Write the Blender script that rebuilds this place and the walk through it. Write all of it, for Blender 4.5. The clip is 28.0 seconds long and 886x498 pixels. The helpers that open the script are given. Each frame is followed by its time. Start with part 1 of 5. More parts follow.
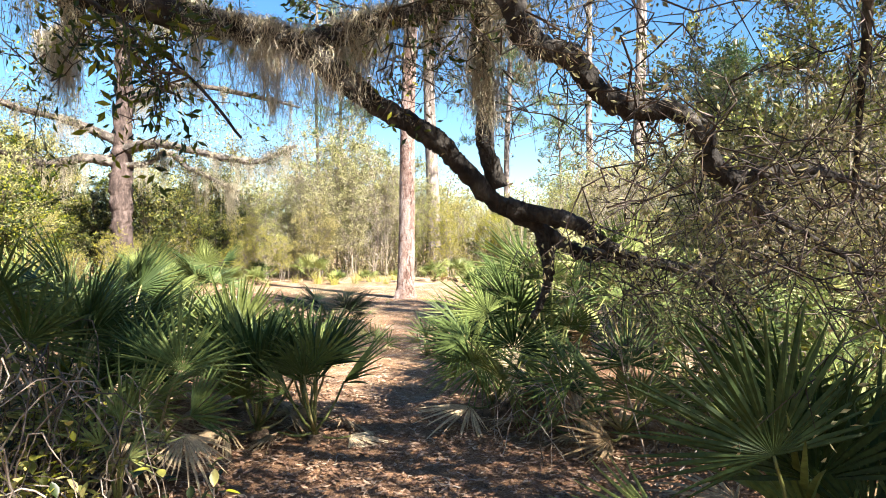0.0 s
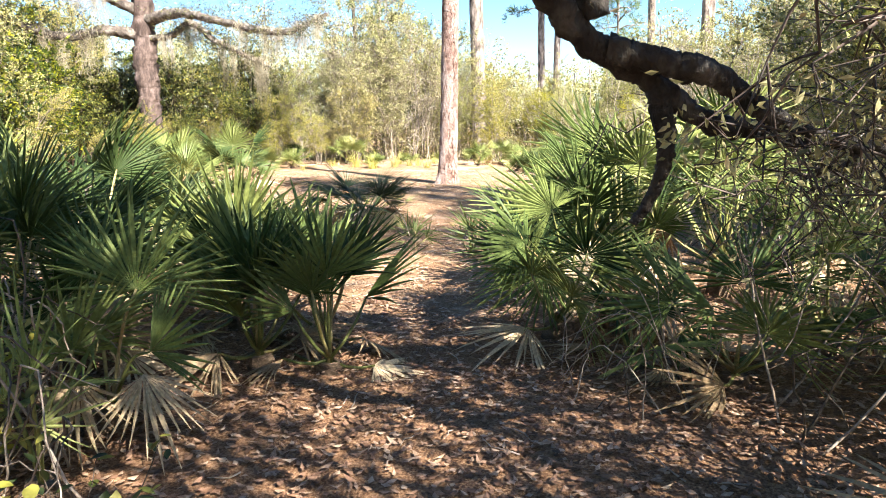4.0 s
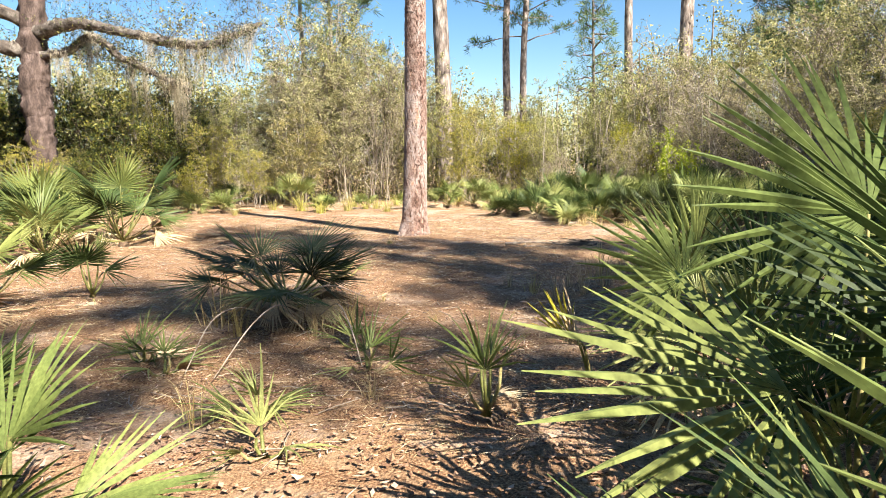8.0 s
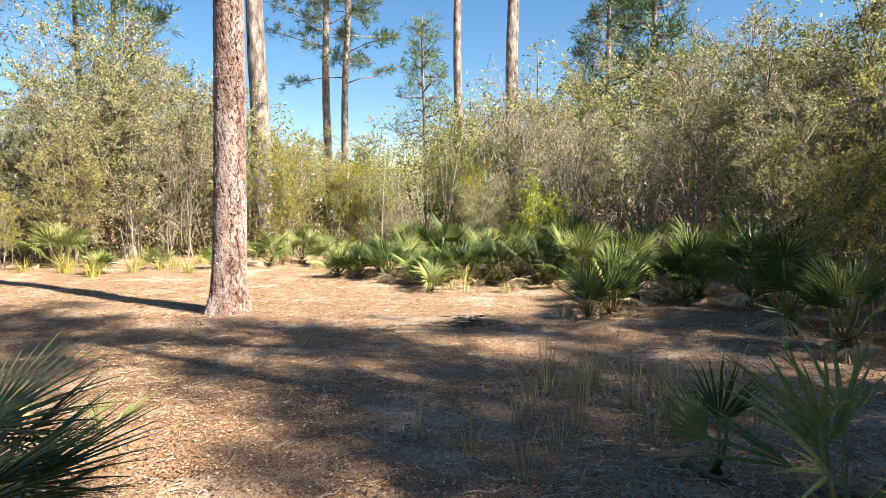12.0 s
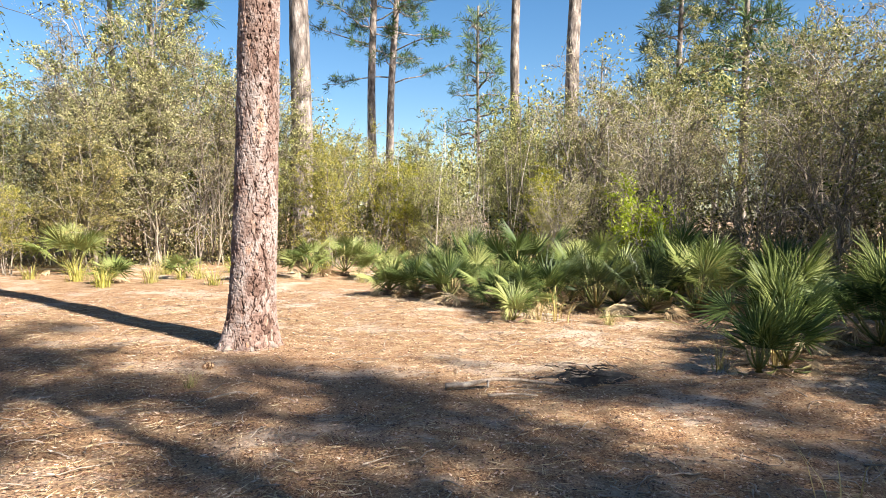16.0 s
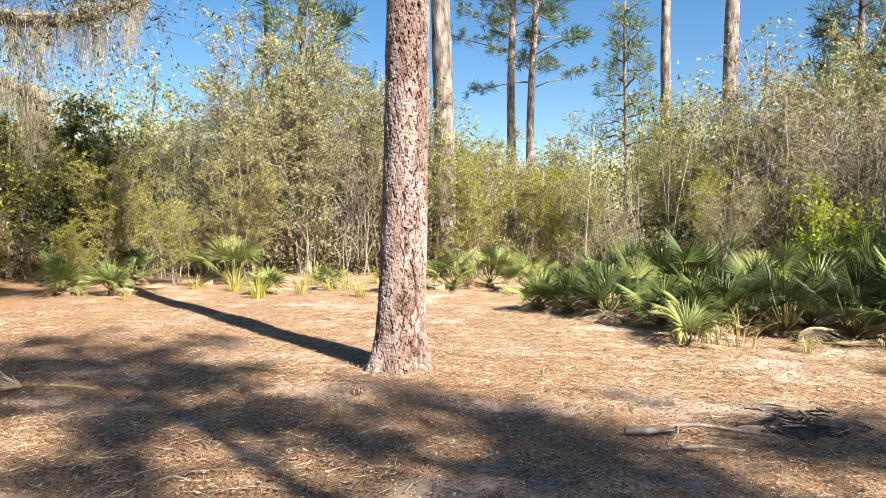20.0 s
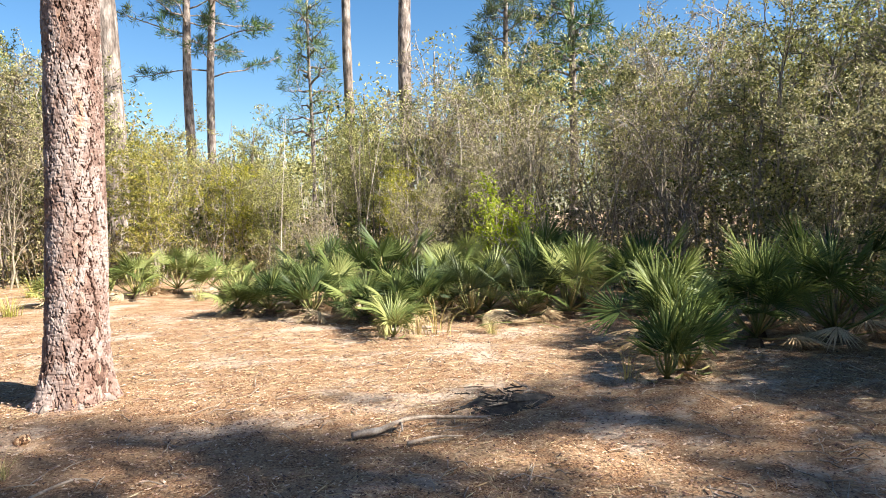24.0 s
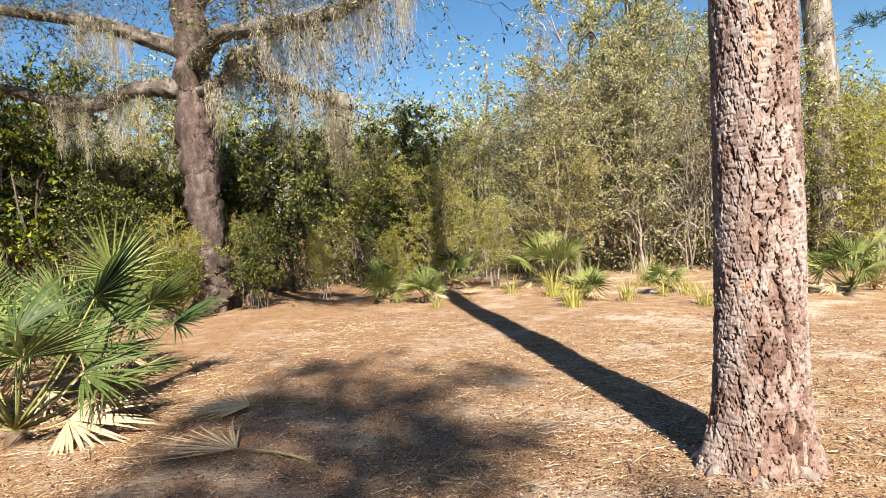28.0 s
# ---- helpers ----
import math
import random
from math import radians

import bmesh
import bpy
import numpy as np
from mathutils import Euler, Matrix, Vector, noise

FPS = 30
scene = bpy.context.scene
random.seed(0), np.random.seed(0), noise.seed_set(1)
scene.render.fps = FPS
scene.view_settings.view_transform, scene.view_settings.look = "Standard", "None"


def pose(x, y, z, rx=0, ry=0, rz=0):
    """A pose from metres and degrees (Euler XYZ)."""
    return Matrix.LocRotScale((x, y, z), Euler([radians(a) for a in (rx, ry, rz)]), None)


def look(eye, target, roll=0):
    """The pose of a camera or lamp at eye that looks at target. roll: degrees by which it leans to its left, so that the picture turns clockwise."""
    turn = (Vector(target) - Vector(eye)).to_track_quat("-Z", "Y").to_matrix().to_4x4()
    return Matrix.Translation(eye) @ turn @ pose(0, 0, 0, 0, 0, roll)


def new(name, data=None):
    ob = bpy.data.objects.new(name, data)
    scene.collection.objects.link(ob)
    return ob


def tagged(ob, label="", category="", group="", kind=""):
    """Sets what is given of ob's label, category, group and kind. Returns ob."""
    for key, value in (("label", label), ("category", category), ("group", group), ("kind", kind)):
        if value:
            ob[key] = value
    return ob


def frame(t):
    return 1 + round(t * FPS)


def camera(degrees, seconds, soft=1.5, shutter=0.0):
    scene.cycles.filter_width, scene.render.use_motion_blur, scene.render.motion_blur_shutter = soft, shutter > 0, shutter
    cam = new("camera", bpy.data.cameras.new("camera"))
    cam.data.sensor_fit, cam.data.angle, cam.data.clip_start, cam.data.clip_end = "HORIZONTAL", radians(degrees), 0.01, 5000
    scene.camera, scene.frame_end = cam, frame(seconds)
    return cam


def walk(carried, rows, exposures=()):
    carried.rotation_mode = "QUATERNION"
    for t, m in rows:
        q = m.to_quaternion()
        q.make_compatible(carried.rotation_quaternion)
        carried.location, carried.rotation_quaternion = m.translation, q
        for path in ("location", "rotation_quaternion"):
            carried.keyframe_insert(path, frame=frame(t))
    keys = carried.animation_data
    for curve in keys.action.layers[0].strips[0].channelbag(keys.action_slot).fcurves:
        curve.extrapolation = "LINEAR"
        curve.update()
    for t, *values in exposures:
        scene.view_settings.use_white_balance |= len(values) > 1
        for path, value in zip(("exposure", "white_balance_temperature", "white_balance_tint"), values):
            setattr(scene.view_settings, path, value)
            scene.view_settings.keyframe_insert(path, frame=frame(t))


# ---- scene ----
cam = camera(68.9, 28.0, soft=0.95)

PATH = [
    (0, (0.717, -0.047, 1.647), (0.643, 1.951, 1.622), -0.8),
    (0.5, (0.751, -0.058, 1.57), (0.653, 1.933, 1.407), 0.3),
    (1, (0.799, -0.035, 1.518), (0.639, 1.921, 1.13), 0.9),
    (1.5, (0.827, -0.008, 1.544), (0.653, 1.944, 1.144), 0.5),
    (2, (0.801, 0.096, 1.562), (0.632, 2.048, 1.161), 0.1),
    (2.5, (0.725, 0.35, 1.572), (0.556, 2.303, 1.175), -0.3),
    (4.5, (0.49, 1.786, 1.576), (0.273, 3.741, 1.216), -0.9),
    (5, (0.343, 2.271, 1.604), (0.122, 4.234, 1.296), -1.0),
    (5.5, (0.293, 2.804, 1.569), (0.078, 4.77, 1.267), -1.2),
    (6, (0.217, 3.392, 1.533), (0.007, 5.358, 1.23), -1.1),
    (6.5, (0.245, 3.92, 1.531), (0.031, 5.886, 1.234), -1.4),
    (7, (0.174, 4.42, 1.509), (0.071, 6.395, 1.21), -1.0),
    (7.5, (0.127, 4.926, 1.483), (0.045, 6.902, 1.188), -1.0),
    (8, (0.041, 5.429, 1.494), (-0.041, 7.409, 1.224), -1.0),
    (8.5, (-0.078, 5.835, 1.526), (-0.184, 7.821, 1.309), -1.1),
    (9, (-0.101, 6.371, 1.495), (-0.203, 8.357, 1.284), -1.0),
    (9.5, (-0.249, 6.797, 1.493), (-0.3, 8.784, 1.274), -0.7),
    (10, (-0.327, 7.201, 1.507), (-0.266, 9.188, 1.286), -0.3),
    (10.5, (-0.379, 7.632, 1.539), (-0.203, 9.613, 1.322), -0.2),
    (11, (-0.432, 8.019, 1.553), (-0.123, 9.988, 1.388), -0.0),
    (11.5, (-0.347, 8.467, 1.531), (0.034, 10.427, 1.413), -0.0),
    (12, (-0.337, 8.899, 1.523), (0.149, 10.834, 1.39), -0.4),
    (12.5, (-0.266, 9.335, 1.503), (0.223, 11.271, 1.383), -0.0),
    (13, (-0.231, 9.729, 1.497), (0.261, 11.664, 1.376), -0.0),
    (13.5, (-0.313, 10.046, 1.51), (-0.296, 12.042, 1.386), 0.4),
    (15.5, (-0.354, 11.128, 1.449), (-0.211, 13.12, 1.344), 0.6),
    (16, (-0.346, 11.486, 1.457), (0.025, 13.448, 1.349), 0.6),
    (16.5, (-0.369, 11.806, 1.482), (0.104, 13.746, 1.373), 0.2),
    (17, (-0.334, 12.092, 1.471), (0.173, 14.024, 1.367), 0.1),
    (17.5, (-0.4, 12.156, 1.475), (0.254, 14.043, 1.362), 0.0),
    (18, (-0.462, 12.172, 1.486), (0.172, 14.065, 1.373), 0.1),
    (18.5, (-0.494, 12.163, 1.5), (-0.296, 14.151, 1.398), -0.5),
    (19, (-0.526, 12.146, 1.505), (-0.767, 14.13, 1.422), -0.4),
    (19.5, (-0.539, 12.151, 1.511), (-0.794, 14.133, 1.427), -0.3),
    (20, (-0.49, 12.179, 1.511), (-0.539, 14.177, 1.422), -0.2),
    (20.5, (-0.454, 12.15, 1.506), (-0.135, 14.123, 1.422), -0.4),
    (21, (-0.443, 12.162, 1.511), (-0.035, 14.118, 1.424), -0.5),
    (21.5, (-0.496, 12.153, 1.516), (-0.099, 14.112, 1.436), -0.5),
    (22, (-0.497, 12.138, 1.525), (0.059, 14.057, 1.442), -0.7),
    (22.5, (-0.509, 12.129, 1.524), (0.289, 13.96, 1.436), -0.9),
    (24.5, (-0.667, 12.734, 1.573), (0.206, 14.53, 1.456), -1.1),
    (25, (-0.52, 13.065, 1.59), (-0.003, 14.993, 1.471), -1.9),
    (25.5, (-0.654, 13.389, 1.593), (-0.593, 15.383, 1.453), -3.4),
    (26, (-0.681, 13.702, 1.596), (-0.938, 15.68, 1.459), -4.4),
    (26.5, (-0.625, 14.073, 1.567), (-1.044, 16.025, 1.446), -4.6),
    (27, (-0.733, 14.347, 1.562), (-1.313, 16.257, 1.445), -4.4),
    (27.5, (-0.688, 14.611, 1.552), (-1.579, 16.399, 1.444), -4.8),
    (28, (-0.636, 14.758, 1.529), (-1.694, 16.453, 1.446), -4.5),
]
walk(cam, [(t, look(eye, target, roll)) for t, eye, target, roll in PATH], exposures=[(0, 2.36, 6620, 11), (1, 2.62, 6620, 11), (2.5, 2.75, 6620, 11), (5, 2.38, 6620, 11), (6, 2.4, 6680, 11), (7, 1.95, 6850, 11), (8, 1.9, 6950, 11), (11, 1.86, 6950, 11), (16, 1.77, 6780, 11), (20, 1.75, 6780, 11), (25, 1.84, 6700, 11), (28, 1.5, 6930, 11)])

# ---- light ----
SUN_AZ, SUN_EL = 137.0, 41.0          # compass-like, clockwise from +y
world = bpy.data.worlds.new("sky")
scene.world = world
world.use_nodes = True
wn = world.node_tree.nodes
sky = wn.new("ShaderNodeTexSky")
sky.sky_type, sky.sun_disc = "NISHITA", False
sky.sun_elevation, sky.sun_rotation = radians(SUN_EL), radians(SUN_AZ)
sky.air_density, sky.dust_density, sky.ozone_density = 1.0, 0.4, 2.5
deep = wn.new("ShaderNodeHueSaturation")          # a deep clear winter blue
deep.inputs["Saturation"].default_value = 1.28
world.node_tree.links.new(sky.outputs[0], deep.inputs["Color"])
world.node_tree.links.new(deep.outputs[0], wn["Background"].inputs[0])
wn["Background"].inputs[1].default_value = 0.053
sun_data = bpy.data.lights.new("sun", "SUN")
sun_data.energy, sun_data.angle, sun_data.color = 5.0, radians(0.5), (1.0, 0.95, 0.86)
sun = new("sun", sun_data)
toward_sun = Vector((math.sin(radians(SUN_AZ)) * math.cos(radians(SUN_EL)), math.cos(radians(SUN_AZ)) * math.cos(radians(SUN_EL)), math.sin(radians(SUN_EL))))
sun.matrix_world = look(toward_sun * 60, (0, 0, 0))


# ---- materials ----
def surf(name, colours, scale=6.0, fine=70.0, rough=0.8, bump=0.4, stretch=(1, 1, 1), vary="noise", translucent=0.0, attr="", spec=0.3, dist=0.01):
    """A surface whose base colour runs through the colours by noise, by object or by loose piece, with fine grain and relief."""
    m = bpy.data.materials.new(name)
    m.use_nodes = True
    nt = m.node_tree
    n, l = nt.nodes, nt.links
    b = n["Principled BSDF"]
    tc, mp = n.new("ShaderNodeTexCoord"), n.new("ShaderNodeMapping")
    l.new(tc.outputs["Object"], mp.inputs[0])
    mp.inputs["Scale"].default_value = stretch
    big, small = n.new("ShaderNodeTexNoise"), n.new("ShaderNodeTexNoise")
    for node, s, d in ((big, scale, 5.0), (small, fine, 3.0)):
        node.inputs["Scale"].default_value, node.inputs["Detail"].default_value = s, d
        l.new(mp.outputs[0], node.inputs[0])
    ramp = n.new("ShaderNodeValToRGB")
    els = ramp.color_ramp.elements
    k = len(colours)
    lo, hi = (0.28, 0.72) if vary == "noise" else (0.0, 1.0)
    while len(els) < k:
        els.new(0.5)
    for i, c in enumerate(colours):
        els[i].position = lo + (hi - lo) * i / (k - 1)
        els[i].color = (*c, 1)
    if vary == "noise":
        l.new(big.outputs[0], ramp.inputs[0])
    else:
        info = n.new("ShaderNodeObjectInfo").outputs["Random"]
        src = n.new("ShaderNodeNewGeometry").outputs["Random Per Island"] if vary == "island" else info
        if attr:
            at = n.new("ShaderNodeAttribute")
            at.attribute_name = attr
            src = at.outputs["Fac"]
        mx = n.new("ShaderNodeMath")
        mx.operation = "MULTIPLY_ADD"
        sub = n.new("ShaderNodeMath")
        sub.operation = "SUBTRACT"
        l.new(big.outputs[0], sub.inputs[0])
        sub.inputs[1].default_value = 0.5
        l.new(sub.outputs[0], mx.inputs[0])
        mx.inputs[1].default_value = 0.7
        l.new(src, mx.inputs[2])
        l.new(mx.outputs[0], ramp.inputs[0])
    hsv = n.new("ShaderNodeHueSaturation")
    mr = n.new("ShaderNodeMapRange")
    mr.inputs[1].default_value, mr.inputs[2].default_value, mr.inputs[3].default_value, mr.inputs[4].default_value = 0.3, 0.7, 0.72, 1.28
    l.new(small.outputs[0], mr.inputs[0])
    l.new(mr.outputs[0], hsv.inputs["Value"])
    l.new(ramp.outputs[0], hsv.inputs["Color"])
    if vary == "island":            # one plant differs from the next
        hs, hr = n.new("ShaderNodeMapRange"), n.new("ShaderNodeMapRange")
        hs.inputs[3].default_value, hs.inputs[4].default_value = 0.85, 1.2
        hr.inputs[3].default_value, hr.inputs[4].default_value = 0.485, 0.512
        l.new(info, hs.inputs[0])
        l.new(info, hr.inputs[0])
        l.new(hs.outputs[0], hsv.inputs["Saturation"])
        l.new(hr.outputs[0], hsv.inputs["Hue"])
    l.new(hsv.outputs[0], b.inputs["Base Color"])
    b.inputs["Roughness"].default_value = rough
    b.inputs["Specular IOR Level"].default_value = spec
    if bump:
        bp = n.new("ShaderNodeBump")
        bp.inputs["Strength"].default_value, bp.inputs["Distance"].default_value = bump, dist
        l.new(small.outputs[0], bp.inputs["Height"])
        l.new(bp.outputs[0], b.inputs["Normal"])
    if translucent:
        tr, mix = n.new("ShaderNodeBsdfTranslucent"), n.new("ShaderNodeMixShader")
        l.new(hsv.outputs[0], tr.inputs[0])
        mix.inputs[0].default_value = translucent
        l.new(b.outputs[0], mix.inputs[1])
        l.new(tr.outputs[0], mix.inputs[2])
        l.new(mix.outputs[0], n["Material Output"].inputs[0])
    return m


def ground_material():
    """Pale sand under pine straw, browner under the oak, with bare spots."""
    m = bpy.data.materials.new("forest_floor")
    m.use_nodes = True
    n, l = m.node_tree.nodes, m.node_tree.links
    b = n["Principled BSDF"]
    tc = n.new("ShaderNodeTexCoord")

    def noise_at(scale, detail=6.0, stretch=(1, 1, 1), rot=0.0, rough=0.6):
        mp, t = n.new("ShaderNodeMapping"), n.new("ShaderNodeTexNoise")
        mp.inputs["Scale"].default_value, mp.inputs["Rotation"].default_value = stretch, (0, 0, rot)
        l.new(tc.outputs["Object"], mp.inputs[0])
        l.new(mp.outputs[0], t.inputs[0])
        t.inputs["Scale"].default_value, t.inputs["Detail"].default_value, t.inputs["Roughness"].default_value = scale, detail, rough
        return t.outputs[0]

    def ramp(fac, stops):
        r = n.new("ShaderNodeValToRGB")
        while len(r.color_ramp.elements) < len(stops):
            r.color_ramp.elements.new(0.5)
        for e, (p, c) in zip(r.color_ramp.elements, stops):
            e.position, e.color = p, (*c, 1)
        l.new(fac, r.inputs[0])
        return r.outputs[0]

    def mixed(fac, a, c):
        x = n.new("ShaderNodeMix")
        x.data_type = "RGBA"
        l.new(fac, x.inputs[0])
        l.new(a, x.inputs[6])
        l.new(c, x.inputs[7])
        return x.outputs[2]

    straw = ramp(noise_at(60, 5, (1, 0.42, 1), 0.5), [(0.24, (0.13, 0.073, 0.042)), (0.42, (0.27, 0.178, 0.106)), (0.58, (0.38, 0.28, 0.182)), (0.76, (0.50, 0.395, 0.28))])
    straw2 = ramp(noise_at(52, 5, (0.42, 1, 1), -0.4), [(0.28, (0.13, 0.078, 0.045)), (0.5, (0.31, 0.215, 0.13)), (0.72, (0.49, 0.385, 0.27))])
    sand = ramp(noise_at(30, 7), [(0.3, (0.27, 0.215, 0.165)), (0.5, (0.44, 0.37, 0.30)), (0.7, (0.57, 0.50, 0.42))])
    leaf = ramp(noise_at(38, 5), [(0.3, (0.07, 0.042, 0.026)), (0.45, (0.19, 0.105, 0.06)), (0.6, (0.32, 0.19, 0.115)), (0.72, (0.44, 0.30, 0.20))])
    mix_a = ramp(noise_at(2.5, 5), [(0.42, (0, 0, 0)), (0.58, (1, 1, 1))])
    floor_c = mixed(mix_a, straw, straw2)
    duff = ramp(noise_at(70, 3), [(0.35, (0.07, 0.034, 0.02)), (0.5, (0.22, 0.118, 0.064)), (0.65, (0.42, 0.27, 0.155))])
    heaps = ramp(noise_at(3.3, 9, (1, 1.6, 1), 0.6, 0.72), [(0.44, (0, 0, 0)), (0.55, (0.9, 0.9, 0.9))])
    floor_c = mixed(heaps, floor_c, duff)
    bare = ramp(noise_at(0.8, 10, (1, 1.3, 1), 0.3, 0.75), [(0.52, (0, 0, 0)), (0.59, (0.8, 0.8, 0.8))])
    floor_c = mixed(bare, floor_c, sand)
    sep = n.new("ShaderNodeSeparateXYZ")
    l.new(tc.outputs["Object"], sep.inputs[0])
    wob = n.new("ShaderNodeMath")
    wob.operation = "MULTIPLY_ADD"
    l.new(noise_at(0.6, 5), wob.inputs[0])
    wob.inputs[1].default_value = 4.0
    l.new(sep.outputs[1], wob.inputs[2])
    zone = n.new("ShaderNodeMapRange")
    zone.inputs[1].default_value, zone.inputs[2].default_value = 7.6, 9.4
    l.new(wob.outputs[0], zone.inputs[0])
    floor_c = mixed(zone.outputs[0], leaf, floor_c)
    # red-brown needle duff thins out toward the sandy middle of the clearing
    thin = n.new("ShaderNodeMapRange")
    thin.inputs[1].default_value, thin.inputs[2].default_value, thin.inputs[3].default_value, thin.inputs[4].default_value = 16.0, 24.0, 0.8, 0.0
    slant = n.new("ShaderNodeMath")
    slant.operation = "MULTIPLY_ADD"
    l.new(sep.outputs[0], slant.inputs[0])
    slant.inputs[1].default_value = 1.2
    l.new(wob.outputs[0], slant.inputs[2])
    l.new(slant.outputs[0], thin.inputs[0])
    patchy = n.new("ShaderNodeMath")
    patchy.operation = "MULTIPLY"
    l.new(thin.outputs[0], patchy.inputs[0])
    l.new(ramp(noise_at(1.7, 8, (1, 1.4, 1), 0.2, 0.7), [(0.34, (0.25, 0.25, 0.25)), (0.58, (1, 1, 1))]), patchy.inputs[1])
    floor_c = mixed(patchy.outputs[0], floor_c, duff)
    l.new(floor_c, b.inputs["Base Color"])
    b.inputs["Roughness"].default_value, b.inputs["Specular IOR Level"].default_value = 0.95, 0.1
    add = n.new("ShaderNodeMath")
    add.operation = "ADD"
    l.new(noise_at(60, 5, (1, 0.42, 1), 0.5), add.inputs[0])
    l.new(noise_at(14, 6), add.inputs[1])
    bp = n.new("ShaderNodeBump")
    bp.inputs["Strength"].default_value, bp.inputs["Distance"].default_value = 0.7, 0.022
    l.new(add.outputs[0], bp.inputs["Height"])
    l.new(bp.outputs[0], b.inputs["Normal"])
    return m


FLOOR = ground_material()
PINE_BARK = surf("pine_bark", [(0.022, 0.014, 0.012), (0.12, 0.068, 0.052), (0.215, 0.145, 0.122), (0.31, 0.255, 0.235), (0.34, 0.205, 0.145)], 14, 75, 0.9, 0.8, (1, 1, 0.4), "attr", attr="plate", dist=0.008)
FLAKE = surf("bark_flake", [(0.17, 0.10, 0.075), (0.25, 0.165, 0.13), (0.31, 0.24, 0.205), (0.34, 0.19, 0.12)], 14, 75, 0.9, 0.7, (1, 1, 0.5), "object")
FAR_PINE_BARK = surf("far_pine_bark", [(0.05, 0.038, 0.033), (0.19, 0.155, 0.135), (0.40, 0.35, 0.32)], 7.0, 26, 0.9, 0.9, (1, 1, 0.3), dist=0.03)
OAK_BARK = surf("oak_bark", [(0.012, 0.010, 0.009), (0.036, 0.031, 0.027), (0.11, 0.10, 0.088)], 7, 45, 0.92, 0.9, (1, 1, 0.6), dist=0.02)
OAK_TRUNK = surf("oak_trunk_bark", [(0.025, 0.018, 0.016), (0.085, 0.06, 0.052), (0.18, 0.135, 0.12)], 6, 40, 0.92, 0.9, (1, 1, 0.35), dist=0.03)
OAK_LIMB = surf("oak_limb_bark", [(0.03, 0.025, 0.021), (0.10, 0.082, 0.07), (0.25, 0.225, 0.195)], 5, 40, 0.92, 0.9, dist=0.02)
STEM = surf("shrub_stem", [(0.085, 0.07, 0.057), (0.21, 0.175, 0.14), (0.44, 0.39, 0.325)], 4, 40, 0.85, 0.3, vary="island")
DARK_TWIG = surf("oak_twig", [(0.03, 0.024, 0.019), (0.075, 0.058, 0.045), (0.16, 0.125, 0.098)], 5, 40, 0.9, 0.3, vary="island")
LEAF_OLIVE = surf("olive_leaf", [(0.055, 0.062, 0.022), (0.17, 0.178, 0.062), (0.31, 0.31, 0.115), (0.43, 0.42, 0.17), (0.45, 0.405, 0.20)], 0.6, 30, 0.55, 0, vary="island", translucent=0.32)
LEAF_YELLOW = surf("yellow_green_leaf", [(0.10, 0.115, 0.026), (0.27, 0.27, 0.06), (0.43, 0.395, 0.10), (0.54, 0.45, 0.15)], 0.6, 30, 0.5, 0, vary="island", translucent=0.48)
LEAF_DARK = surf("dark_green_leaf", [(0.016, 0.026, 0.008), (0.04, 0.058, 0.016), (0.11, 0.125, 0.028), (0.27, 0.255, 0.05)], 0.6, 30, 0.42, 0, vary="island", translucent=0.25)
LEAF_GREY = surf("grey_tan_leaf", [(0.11, 0.105, 0.05), (0.25, 0.235, 0.115), (0.41, 0.375, 0.195), (0.39, 0.30, 0.17)], 0.6, 30, 0.6, 0, vary="island", translucent=0.3)
LEAF_LIME = surf("lime_leaf", [(0.20, 0.28, 0.025), (0.34, 0.41, 0.045), (0.47, 0.49, 0.08)], 0.6, 30, 0.5, 0, vary="island", translucent=0.48)
NEEDLE = surf("pine_needle", [(0.03, 0.06, 0.02), (0.06, 0.10, 0.035), (0.13, 0.17, 0.06)], 0.8, 20, 0.5, 0, vary="island", translucent=0.2)
NEEDLE_PALE = surf("young_pine_needle", [(0.06, 0.10, 0.035), (0.12, 0.175, 0.06), (0.20, 0.24, 0.09)], 0.8, 20, 0.5, 0, vary="island", translucent=0.25)
MOSS = surf("spanish_moss", [(0.26, 0.23, 0.165), (0.44, 0.39, 0.29), (0.58, 0.53, 0.42)], 1.5, 60, 0.95, 0, vary="island", translucent=0.3)
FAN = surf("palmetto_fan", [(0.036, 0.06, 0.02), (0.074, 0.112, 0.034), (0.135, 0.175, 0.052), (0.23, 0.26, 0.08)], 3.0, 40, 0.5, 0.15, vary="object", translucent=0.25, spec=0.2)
# paler, yellower copy of FAN with sunshine put into its colour
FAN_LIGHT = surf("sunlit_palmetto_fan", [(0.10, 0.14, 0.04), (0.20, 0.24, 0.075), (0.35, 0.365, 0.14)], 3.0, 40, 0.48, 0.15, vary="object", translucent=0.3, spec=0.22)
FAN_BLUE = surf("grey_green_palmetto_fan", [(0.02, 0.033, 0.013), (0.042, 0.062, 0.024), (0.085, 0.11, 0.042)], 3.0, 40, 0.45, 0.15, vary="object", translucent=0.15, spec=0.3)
FAN_DEAD = surf("dead_palmetto_fan", [(0.28, 0.195, 0.11), (0.45, 0.335, 0.20), (0.58, 0.46, 0.30)], 5.0, 40, 0.8, 0.3, vary="object", translucent=0.1)
FAN_YELLOW = surf("yellowing_palmetto_fan", [(0.30, 0.28, 0.03), (0.52, 0.44, 0.05), (0.60, 0.47, 0.12)], 3.0, 40, 0.45, 0.15, vary="noise", translucent=0.25)
